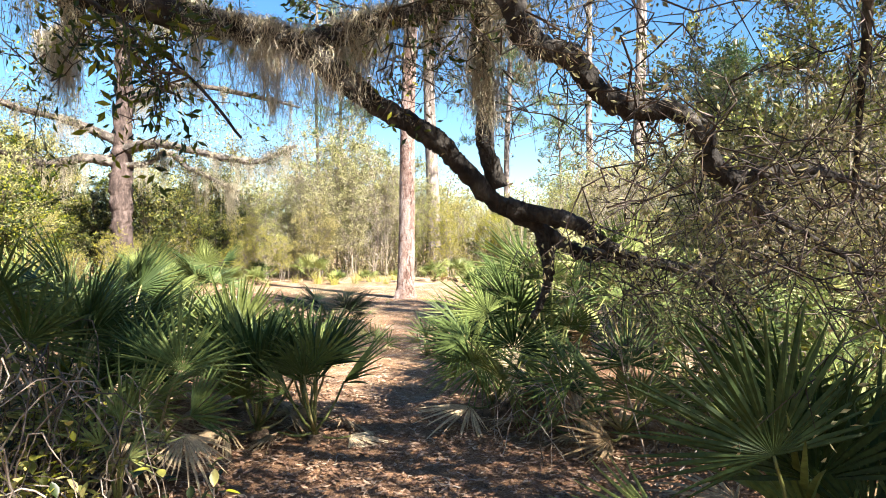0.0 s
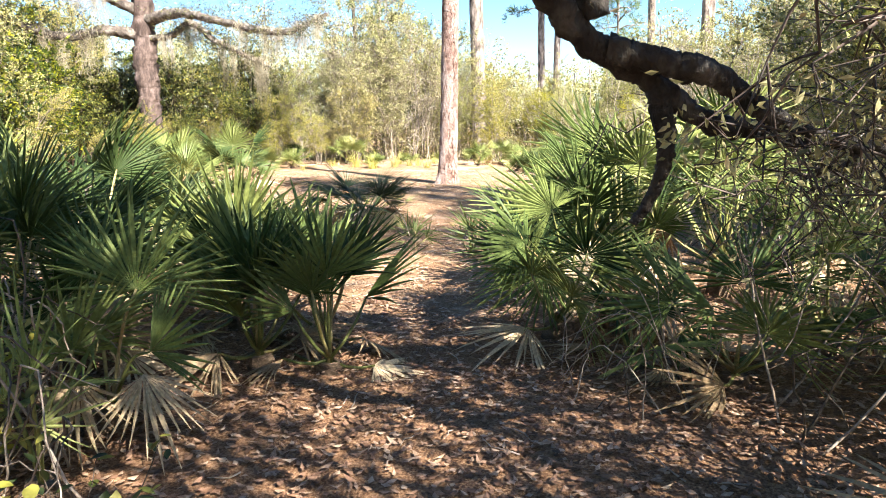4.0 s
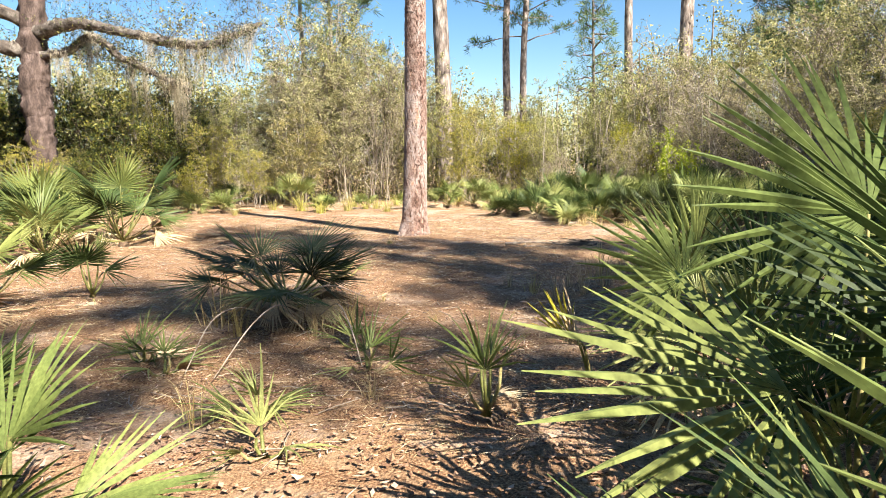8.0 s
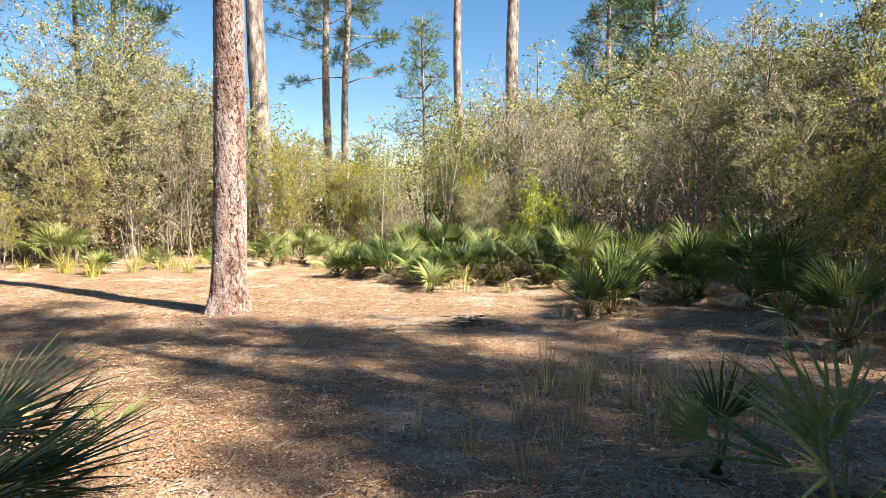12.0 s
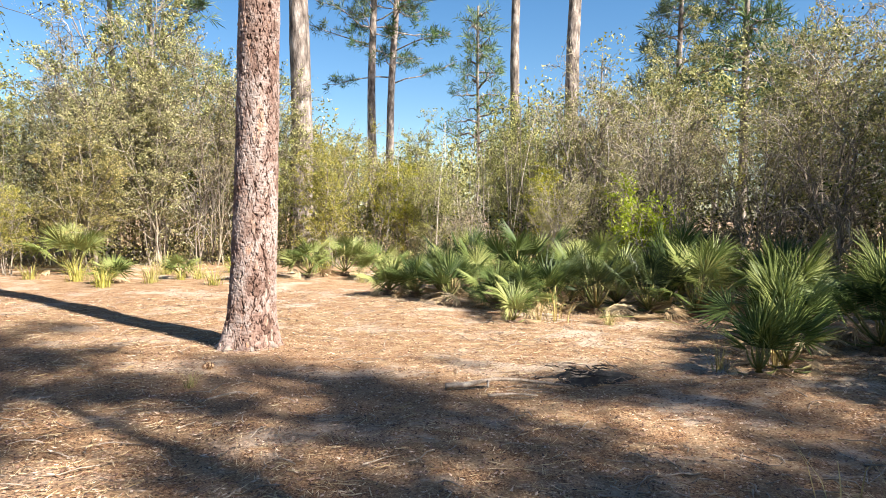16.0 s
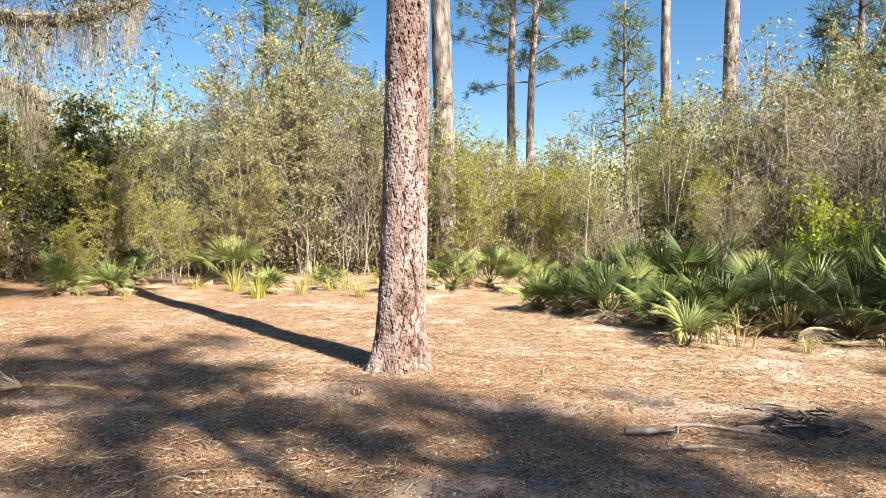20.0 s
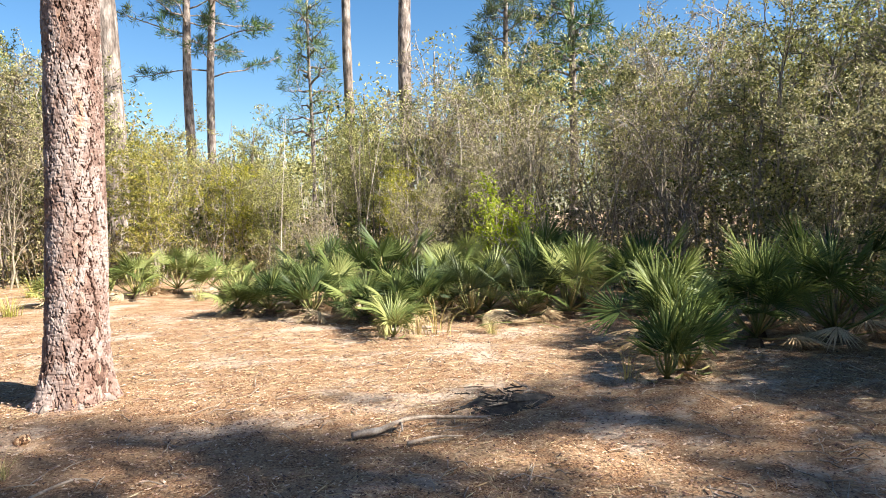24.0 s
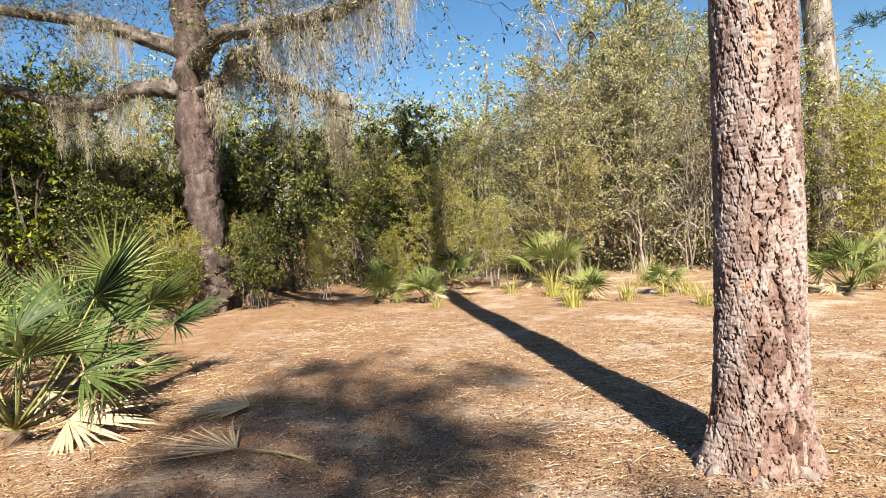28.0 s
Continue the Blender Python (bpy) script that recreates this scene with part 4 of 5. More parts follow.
def edge_rows():
    rng = np.random.default_rng(29)
    run = np.concatenate([[0], np.cumsum(np.linalg.norm(np.diff(EDGE_LINE[:, :2], axis=0), axis=1))])
    for depth, gap, tall in ((0.3, 1.55, 0.82), (1.9, 1.9, 1.04), (3.9, 2.2, 1.14)):
        d = rng.uniform(0, 1)
        while d < run[-1]:
            i = int(np.searchsorted(run, d))
            x, y = EDGE_LINE[i, :2] + EDGE_OUT[i] * (depth + rng.normal(0, 0.35)) + rng.normal(0, 0.2, 2)
            if x < -10.2:
                kinds = ("dark", "dark", "olive", "dark", "yellow")
            elif x < -1.5:
                kinds = ("olive", "olive", "grey", "olive", "yellow")
            elif x < 2.5:
                kinds = ("yellow", "olive", "grey", "olive", "yellow")
            elif x < 6.2:
                kinds = ("olive", "grey", "olive", "yellow", "olive")
            else:
                kinds = ("grey", "olive", "grey", "olive", "grey")
            hole = depth < 1 and (-11.2 < x < -9.6 or 3.4 < x < 4.6)       # a side trail, a dark hollow
            if not hole:
                shrub(kinds[rng.integers(0, 5)], float(x), float(y), float(thicket_top(x) * (min(tall, 0.88) if x < -9 else tall) * rng.uniform(0.72, 1.12)))
            d += gap * rng.uniform(0.75, 1.25)


edge_rows()
# low bushes in front of the rows
for k, x, y, s in (("yellow", -12.4, 24.9, 2.4), ("dark", -14.2, 23.0, 3.4), ("yellow", -12.0, 22.7, 2.3), ("dark", -11.3, 22.3, 1.7), ("yellow", -12.9, 22.0, 1.6), ("dark", -11.2, 24.2, 2.2), ("yellow", -10.6, 25.6, 1.7), ("dark", -9.9, 27.6, 3.8), ("yellow", -8.6, 27.3, 3.2), ("yellow", -9.0, 26.3, 1.6), ("yellow", -7.2, 27.4, 2.2), ("yellow", -6.0, 28.2, 3.6),
                   ("lime", 5.4, 22.5, 2.2), ("grey", 2.9, 25.6, 2.0), ("grey", 4.4, 23.9, 2.4), ("yellow", 6.9, 16.0, 2.4), ("olive", 7.3, 17.5, 3.6)):
    shrub(k, x, y, s)
# along the trail's sides
for k, x, y, s in (("yellow", 6.2, 14.8, 2.9), ("grey", 7.8, 14.2, 4.4), ("grey", 6.9, 12.4, 3.6), ("dark", 6.0, 10.2, 3.6), ("olive", 5.2, 8.4, 6.0), ("grey", 4.4, 6.4, 2.8), ("olive", 5.6, 5.2, 2.9), ("olive", 4.5, 9.0, 4.8), ("olive", 5.6, 3.6, 2.6), ("grey", 6.8, 7.4, 7.0),
                   ("dark", -10.6, 15.6, 3.4), ("dark", -12.4, 18.2, 4.2), ("yellow", -9.6, 14.2, 2.8), ("dark", -7.6, 10.4, 3.4), ("olive", -8.8, 12.2, 4.2), ("dark", -6.2, 6.2, 2.8), ("yellow", -5.8, 4.4, 3.2), ("olive", -8.4, 7.4, 4.6),
                   ("dark", -14.2, 14.6, 5.0), ("olive", -11.4, 9.6, 5.6), ("olive", 8.8, 9.4, 3.6), ("dark", -4.8, -1.6, 3.6), ("olive", 5.6, -1.6, 4.6), ("dark", 0.6, -5.2, 3.6), ("olive", -2.6, -4.4, 4.2), ("olive", 3.6, -4.4, 4.6)):
    shrub(k, x, y, s)


# ---- dense growth behind the first shrubs ----
def build_thicket():
    rng = np.random.default_rng(41)
    made = []
    # the LEAF_DARK layer is added backing: its dark colour makes the shaded gaps
    for mat, count, size, d0, d1, low, high, label in ((LEAF_DARK, 80000, 0.10, 0.9, 6.0, 0.01, 0.40, "dark low leaves added for the shade inside the thicket"),
                                                       (LEAF_GREY, 110000, 0.058, 0.0, 2.2, 0.0, 0.22, "low grey-green growth along the thicket's foot"),
                                                       (LEAF_OLIVE, 40000, 0.12, 4.6, 8.0, 0.3, 0.88, "olive-green growth deep inside the thicket")):
        twigs = count // 10
        i = rng.integers(0, len(EDGE_LINE), twigs)
        depth = rng.uniform(d0, d1, twigs)
        x, y = EDGE_LINE[i, 0] + EDGE_OUT[i, 0] * depth + rng.normal(0, 0.3, twigs), EDGE_LINE[i, 1] + EDGE_OUT[i, 1] * depth + rng.normal(0, 0.3, twigs)
        z = thicket_top(x) * rng.uniform(low, high, twigs)
        c = np.repeat(np.stack([x, y, z], -1), 10, 0) + rng.normal(0, 0.16, (twigs * 10, 3))
        g = Geo()
        leaves(g, c, rng.normal(0, 1, c.shape), size, rng, 0.6, True)
        made.append(tagged(new("thicket", g.mesh("thicket", mat, False)), label, "undergrowth", kind="stuff"))
    w = Geo()
    for k in range(700):
        q = rng.integers(0, len(EDGE_LINE))
        px, py = EDGE_LINE[q, :2] + EDGE_OUT[q] * rng.uniform(-0.2, 3.0) + rng.normal(0, 0.3, 2)
        h = rng.uniform(1.2, 4.2)
        tube(w, wander((px, py, -0.03), (px + rng.normal(0, 0.4), py + rng.normal(0, 0.4), h), 5, 0.15, rng), np.linspace(rng.uniform(0.008, 0.022), 0.004, 5), 3, False)
    part("wood", w.mesh("wood", STEM), made[0], "thin pale upright stems")


build_thicket()


# ---- far woods ----
def build_far_woods():
    rng = np.random.default_rng(21)
    wood, crown = Geo(), Geo()
    for k in range(230):
        a = k * 2 * math.pi / 230
        r = rng.uniform(26, 60)
        if 1.75 < a < 3.1:            # open toward the sun
            r = 46 + r * 0.3
        x, y = -1 + r * math.sin(a), 14 + r * math.cos(a)
        if -2 < x < 13 and y > 30:
            h = rng.uniform(5.5, 7.5) + max(0.0, (y - 45) * 0.05)
        else:
            h = rng.uniform(7.5, 11) if x < -4 else rng.uniform(6.5, 11)
        # unseen woods behind the start, raised to hold back skylight
        if y < 6:
            h = rng.uniform(15, 21)
        tube(wood, wander((x, y, 0), (x + rng.normal(0, 0.5), y + rng.normal(0, 0.5), h * 0.92), 6, 0.4, rng), np.linspace(0.13, 0.03, 6), 6, False)
        n = 1700
        u = unit(rng.normal(0, 1, (n, 3))) * rng.random((n, 1)) ** 0.45
        lump = 1 + 0.35 * np.sin(u[:, :1] * 5 + k) * np.cos(u[:, 2:] * 6 + k)
        p = np.array([x, y, h * 0.55]) + u * lump * np.array([h * 0.26, h * 0.26, h * 0.45])
        leaves(crown, p, rng.normal(0, 1, (n, 3)), 0.17, rng, 0.6, True)
    w = tagged(new("far_woods", crown.mesh("far_woods", LEAF_OLIVE, False)), "distant olive-green woods round the clearing", "woods", kind="stuff")
    part("wood", wood.mesh("wood", FAR_PINE_BARK), w)


build_far_woods()


# ---- live oaks and their moss ----
def moss_mesh(seed, length, spread, strands):
    """A hanging beard of fine crinkled threads."""
    rng = np.random.default_rng(seed)
    g = Geo()
    for k in range(strands):
        a, r = rng.uniform(0, 2 * math.pi), spread * rng.random() ** 0.8
        ln = length * rng.random() ** 0.6 * (1.05 - 0.5 * r / spread)
        n = 10
        s = np.linspace(0, 1, n)
        drift = np.cumsum(rng.normal(0, 0.016, (n, 2)), axis=0)
        px = r * math.cos(a) * (1 - 0.45 * s) + drift[:, 0]
        py = r * math.sin(a) * (1 - 0.45 * s) + drift[:, 1]
        z = 0.05 - s * ln
        w = 0.0022 * (1.1 - 0.6 * s)
        ca, sa = np.cos(a * 3 + s * 5), np.sin(a * 3 + s * 5)
        v = np.stack([np.stack([px - w * ca, py - w * sa, z], -1), np.stack([px + w * ca, py + w * sa, z], -1)], 1)
        i = np.arange(2 * n).reshape(n, 2)
        g.add(v, [(i[q, 0], i[q, 1], i[q + 1, 1], i[q + 1, 0]) for q in range(n - 1)])
        m = 9
        c = np.stack([px, py, z], -1)[rng.integers(0, n, m)] + rng.normal(0, 0.01, (m, 3))
        leaves(g, c, rng.normal(0, 1, (m, 3)) + (0, 0, -0.5), 0.05, rng, 0.055)
    return g.mesh("spanish_moss", MOSS, False)


MOSSES = [moss_mesh(k, 1.0, 0.11 + 0.04 * (k % 3), 90) for k in range(4)]
moss_count = [0]


def moss(at, length, wide=1.0):
    k = moss_count[0]
    moss_count[0] += 1
    ob = new("spanish_moss", MOSSES[k % 4])
    ob.matrix_basis = pose(*at, 0, 0, k * 77) @ Matrix.Diagonal((wide, wide, length, 1))
    tagged(ob, "grey hanging spanish moss on an oak limb", "spanish moss", "hanging moss", "stuff")


def limb_part(name, tree, pts, r0, r1, mat, sides=10, per=6, base=(0, 0, 0)):
    """A crooked limb with knobs, under its tree."""
    line = smooth_line(pts, per) - np.asarray(base, float)
    rng = np.random.default_rng(int(abs(line[0, 0] * 100)) + len(line))
    line = line + rng.normal(0, r0 * 0.05, line.shape)
    knobs = np.convolve(rng.normal(0, 1, len(line) + 4), np.ones(5) / 5, "valid")
    rad = np.linspace(r0, r1, len(line)) * (1 + 0.22 * knobs)
    if r0 > 0.03:
        fine = smooth_line(line, 4)
        rad = np.interp(np.linspace(0, 1, len(fine)), np.linspace(0, 1, len(rad)), rad)
        line_drawn, sides = fine, max(14, sides)
    else:
        line_drawn = line
    g = Geo()
    tube(g, line_drawn, rad, sides)
    if r0 > 0.03:                       # furrows along the limb and broken ridges
        v = g.v[0]
        ring, turn = np.divmod(np.arange(len(v)), sides)
        mid = np.repeat(line_drawn, sides, 0)
        ridge = 0.10 * np.sin(turn * 2.4 + 1.7 * np.sin(ring * 0.33)) + 0.07 * np.sin(turn * 4.1 + ring * 0.9) + rng.normal(0, 0.045, len(v))
        g.v[0] = mid + (v - mid) * (1 + ridge)[:, None]
    part(name, g.mesh(name, mat), tree)
    return line + np.asarray(base, float)


def twigs_and_leaves(tree, lines, seed, twigs, reach, per_leaf, size, leaf_mat, base, droop=0.2):
    """Forking twigs off the limbs, with leaves at their ends."""
    rng = np.random.default_rng(seed)
    wood, crown = Geo(), Geo()
    pos, way = [], []
    b = np.asarray(base, float)
    for k in range(twigs):
        line = lines[k % len(lines)]
        p0 = line[rng.integers(len(line) // 4, len(line))]
        d = unit(rng.normal(0, 1, 3) * (1, 1, 0.7) + (0, 0, -droop))
        p1 = p0 + d * reach * rng.uniform(0.5, 1.2)
        br = wander(p0, p1, 7, reach * 0.22, rng)
        if any(abs(q[0] - np.interp(q[1], [0, 2, 4, 6], [0.75, 0.45, 0.2, 0.0])) < 0.9 and q[2] < 2.4 and -1 < q[1] < 6.5 for q in br):
            continue                    # nothing hangs into the trail at head height
        br = br - b
        tube(wood, br, np.linspace(0.0065, 0.003, 7), 4, False)
        for q in range(6):
            c = br[1 + q]
            d2 = unit(rng.normal(0, 1, 3) + d * 0.6)
            e = c + d2 * reach * rng.uniform(0.15, 0.5)
            tw = wander(c, e, 4, reach * 0.08, rng)
            tube(wood, tw, np.linspace(0.005, 0.002, 4), 3, False)
            for z in range(2):
                f = e + rng.normal(0, reach * 0.12, 3)
                tube(wood, np.array([tw[2], f]), [0.003, 0.0015], 3, False)
                n = int(per_leaf)
                pos.append(f + rng.normal(0, 0.06, (n, 3)))
                way.append(rng.normal(0, 1, (n, 3)) + d2 * 0.5 + (0, 0, -0.3))
    leaves(crown, np.concatenate(pos), np.concatenate(way), size, rng, 0.36)
    part("twigwork", wood.mesh("twigwork", DARK_TWIG), tree)
    part("crown", crown.mesh("crown", leaf_mat, False), tree)


def build_left_oak():
    b = (-12.3, 23.9, 0)
    tree = thing("oak_tree", (b[0], b[1], -0.05), "live oak with thick dark trunk, spreading limbs and hanging moss", "tree")
    lines = []
    limb_part("trunk", tree, [b, (-12.25, 23.9, 0.5), (-12.3, 23.9, 2.5), (-12.25, 23.9, 4.8), (-12.1, 23.9, 7.5), (-12.3, 24.2, 10.5), (-12.0, 24.3, 13)], 0.46, 0.2, OAK_TRUNK, 16, 8, b)
    for pts, r0, r1 in (([(-12.3, 23.9, 4.8), (-13.4, 23.4, 4.95), (-14.6, 22.8, 4.7), (-15.9, 21.8, 5.2), (-17.0, 21.0, 5.6)], 0.20, 0.08),
                        ([(-12.3, 23.9, 5.6), (-13.5, 22.6, 6.2), (-14.4, 21.2, 6.4), (-15.0, 19.6, 6.8)], 0.17, 0.06),
                        ([(-12.2, 23.9, 4.7), (-11.2, 23.7, 4.75), (-10.3, 23.5, 5.1), (-9.4, 23.3, 4.5), (-8.6, 23.2, 4.1), (-7.6, 23.4, 3.6)], 0.15, 0.05),
                        ([(-12.2, 23.9, 5.3), (-10.6, 23.2, 5.4), (-8.9, 22.4, 5.0), (-7.4, 21.7, 4.6), (-6.3, 21.5, 4.45), (-5.7, 21.9, 4.75), (-5.2, 22.3, 5.1)], 0.17, 0.05),
                        ([(-12.1, 23.9, 7.0), (-10.2, 24.4, 7.8), (-8.0, 25.2, 7.6), (-6.0, 26.0, 7.2)], 0.15, 0.05),
                        ([(-12.1, 23.9, 6.6), (-12.8, 26.0, 7.8), (-13.0, 28.0, 8.6)], 0.15, 0.05),
                        ([(-12.0, 24.0, 8.5), (-10.0, 22.5, 9.8), (-8.0, 21.5, 10.2)], 0.13, 0.04)):
        lines.append(limb_part("limb", tree, pts, r0, r1, OAK_LIMB, 9, 6, b))
    twigs_and_leaves(tree, lines, 61, 300, 1.4, 6, 0.075, LEAF_DARK, b, 0.0)
    rng = np.random.default_rng(9)
    for k in range(80):
        ln = lines[k % len(lines)]
        at = ln[rng.integers(4, len(ln))]
        moss((at[0], at[1], at[2]), rng.uniform(0.7, 2.2), rng.uniform(0.9, 1.8))


def build_start_oak():
    b = (-3.6, 0.6, 0)
    tree = thing("oak_tree", (b[0], b[1], -0.05), "live oak arching crooked dark limbs over the trail", "tree")
    limb_part("trunk", tree, [b, (-3.6, 0.7, 0.6), (-3.5, 0.9, 1.8), (-3.2, 1.3, 3.0), (-3.0, 1.5, 5.0), (-3.2, 1.2, 8.0)], 0.38, 0.15, OAK_BARK, 14, 8, b)
    lines = []
    for pts, r0, r1 in (([(-3.2, 1.3, 2.9), (-2.2, 2.4, 3.15), (-1.3, 3.2, 3.02), (-0.54, 3.5, 2.89), (-0.18, 3.6, 2.79), (0.14, 3.8, 2.55), (0.5, 3.9, 2.34), (0.7, 4.0, 2.15), (0.88, 4.1, 1.96), (1.18, 4.2, 1.78), (1.45, 4.25, 1.61), (1.68, 4.3, 1.58), (1.86, 4.35, 1.52)], 0.085, 0.036),
                        ([(-0.25, 3.6, 2.8), (0.0, 3.7, 2.9), (0.32, 3.7, 3.0), (0.81, 3.7, 3.1), (1.4, 3.6, 3.3), (2.4, 3.4, 3.6)], 0.085, 0.05),
                        ([(0.82, 3.75, 3.15), (0.82, 3.9, 2.9), (0.85, 4.0, 2.62), (0.83, 4.05, 2.34), (0.93, 4.1, 2.03)], 0.055, 0.05),
                        ([(0.98, 4.1, 1.91), (1.21, 4.1, 1.85), (1.43, 4.12, 1.79), (1.58, 4.15, 1.68), (1.78, 4.2, 1.58), (2.1, 4.3, 1.5)], 0.055, 0.03),
                        ([(1.2, 4.2, 1.76), (1.24, 4.2, 1.6), (1.25, 4.2, 1.5), (1.24, 4.25, 1.38), (1.20, 4.3, 1.25), (1.15, 4.32, 1.17)], 0.045, 0.018),
                        ([(0.62, 3.3, 3.05), (0.9, 2.95, 2.84), (1.03, 3.0, 2.62), (1.21, 3.0, 2.55), (1.34, 3.0, 2.39), (1.5, 3.0, 2.3), (1.68, 3.0, 2.29), (1.81, 3.0, 2.2), (1.86, 3.0, 2.04), (1.98, 3.0, 1.94)], 0.06, 0.04),
                        ([(1.96, 3.0, 1.96), (2.27, 3.1, 2.02), (2.59, 3.2, 1.97), (3.0, 3.4, 1.9)], 0.03, 0.012),
                        ([(1.94, 3.0, 1.96), (2.06, 3.0, 1.83), (2.4, 3.1, 1.67), (2.7, 3.2, 1.5)], 0.022, 0.010),
                        ([(1.8, 4.35, 1.55), (2.2, 4.4, 1.5), (2.5, 4.5, 1.3), (2.7, 4.6, 1.1)], 0.028, 0.010),
                        ([(-1.3, 3.2, 3.02), (-1.9, 4.2, 3.1), (-2.6, 5.0, 3.3)], 0.07, 0.03),
                        ([(-2.2, 2.4, 3.1), (-1.0, 2.2, 3.7), (0.6, 2.2, 4.0), (2.2, 2.4, 3.9), (3.6, 2.8, 3.7)], 0.10, 0.04),
                        ([(2.2, 2.4, 3.9), (2.6, 3.0, 3.2), (2.9, 3.6, 2.5), (3.2, 4.2, 1.9)], 0.04, 0.012),
                        ([(-1.3, 3.2, 3.02), (-0.9, 3.1, 2.75), (-0.55, 3.0, 2.45), (-0.35, 3.0, 2.2)], 0.016, 0.005)):
        lines.append(limb_part("limb", tree, pts, r0, r1, OAK_BARK, 10, 6, b))
    twigs_and_leaves(tree, lines[5:9] + lines[3:4] + lines[11:12], 62, 84, 0.8, 8, 0.036, LEAF_GREY, b, 0.35)
    twigs_and_leaves(tree, [lines[1], lines[10], lines[10], lines[9]], 63, 44, 0.8, 7, 0.055, LEAF_DARK, b, 0.0)
    twigs_and_leaves(tree, lines[1:3] + lines[5:6] + lines[1:2], 65, 36, 0.75, 6, 0.034, LEAF_GREY, b, 0.4)
    twigs_and_leaves(tree, lines[12:], 64, 16, 0.4, 6, 0.06, LEAF_DARK, b, 0.5)
    rng = np.random.default_rng(10)
    for k in range(150):
        ln = lines[(0, 1, 0, 10, 1, 9, 2, 0, 5, 10)[k % 10]]
        at = ln[rng.integers(6, max(8, int(len(ln) * (0.62 if k % 10 in (0, 2, 7) else 1.0))))]
        if at[2] > 2.55:
            moss((at[0], at[1], at[2]), min(rng.uniform(0.35, 1.0), at[2] - 2.15), rng.uniform(0.6, 1.15))
    # unseen high crown, added to shade the start
    g, c = Geo(), Geo()
    for k in range(118):
        p = np.array([rng.uniform(-3, 6.5), rng.uniform(-4.5, 1.6), rng.uniform(4.8, 6.6)])
        # extra clumps aimed to throw shade on two palmettos
        if k >= 86:
            p = np.array(([2.45, -0.1, 5.7], [5.9, -1.65, 5.7])[k % 2]) + rng.normal(0, 1, 3) * (0.5, 0.4, 0.4)
        elif k > 80:
            p[:2] = (rng.uniform(2.0, 7.0), rng.uniform(-3.0, 2.6))
        tube(g, wander((-3.2, 1.2, 6.5), p, 6, 0.6, rng) - np.array(b), np.linspace(0.06, 0.012, 6), 5, False)
        n = 380
        fx, fy = p[0] - 0.785 * p[2], p[1] + 0.841 * p[2]          # where its shade falls
        if ((fx + 2.2) / 2.6) ** 2 + ((fy - 3.0) / 1.7) ** 2 < 1 or ((fx + 1.6) / 1.6) ** 2 + ((fy - 6.0) / 1.0) ** 2 < 1:    # gaps left to let sun patches through
            continue
        leaves(c, p - np.array(b) + rng.normal(0, 0.55, (n, 3)), rng.normal(0, 1, (n, 3)), 0.115, rng, 0.45)
    part("upper_limbwork", g.mesh("upper_limbwork", OAK_BARK), tree)
    part("upper_crown", c.mesh("upper_crown", LEAF_DARK, False), tree)


build_left_oak()
build_start_oak()


# ---- litter, straw and grass ----
def scatter(name, label, category, mat, count, area, length, width, seed, keep=None, lift=0.012, curl=0.15):
    """Loose flat pieces lying on the ground."""
    rng = np.random.default_rng(seed)
    x0, x1, y0, y1 = area
    x, y = rng.uniform(x0, x1, count), rng.uniform(y0, y1, count)
    if keep is not None:
        ok = keep(x, y, rng)
        x, y = x[ok], y[ok]
    n = len(x)
    a = rng.uniform(0, 2 * math.pi, n)
    ln = length * rng.uniform(0.5, 1.3, n)
    w = width * rng.uniform(0.6, 1.3, n)
    z = ground_z(x, y) + lift + rng.uniform(0, lift, n)
    dx, dy = np.cos(a), np.sin(a)
    t0, t1, t2, t3 = [rng.normal(0, curl, n) * ln for _ in range(4)]
    v = np.stack([np.stack([x - dx * ln / 2, y - dy * ln / 2, z + abs(t0)], -1), np.stack([x + dy * w / 2, y - dx * w / 2, z + abs(t1) * 0.4], -1),
                  np.stack([x + dx * ln / 2, y + dy * ln / 2, z + abs(t2)], -1), np.stack([x - dy * w / 2, y + dx * w / 2, z + abs(t3) * 0.4], -1)], 1)
    g = Geo()
    g.add(v, np.arange(4 * n).reshape(n, 4))
    tagged(new(name, g.mesh(name, mat, False)), label, category, kind="stuff")


scatter("leaf_litter", "brown fallen oak leaves covering the trail", "leaf litter", LITTER, 36000, (-4.5, 4.5, 0.2, 9.2), 0.062, 0.028, 31, lambda x, y, r: r.random(len(x)) < np.clip((9.4 - y) / 3.0, 0, 1))
scatter("leaf_litter", "scattered dry leaves and bark chips on the sand", "leaf litter", CHIP, 60000, (-8, 6, 8.5, 24), 0.04, 0.015, 32, None, 0.008)
scatter("pine_straw", "fallen orange-brown pine needles on the sand", "pine straw", STRAW, 70000, (-9, 6.5, 8.5, 23), 0.13, 0.0045, 33, lambda x, y, r: np.sin(x * 1.7 + np.sin(y)) + np.cos(y * 1.3 + x * 0.6) + r.normal(0, 0.5, len(x)) > -0.5, 0.008, 0.05)


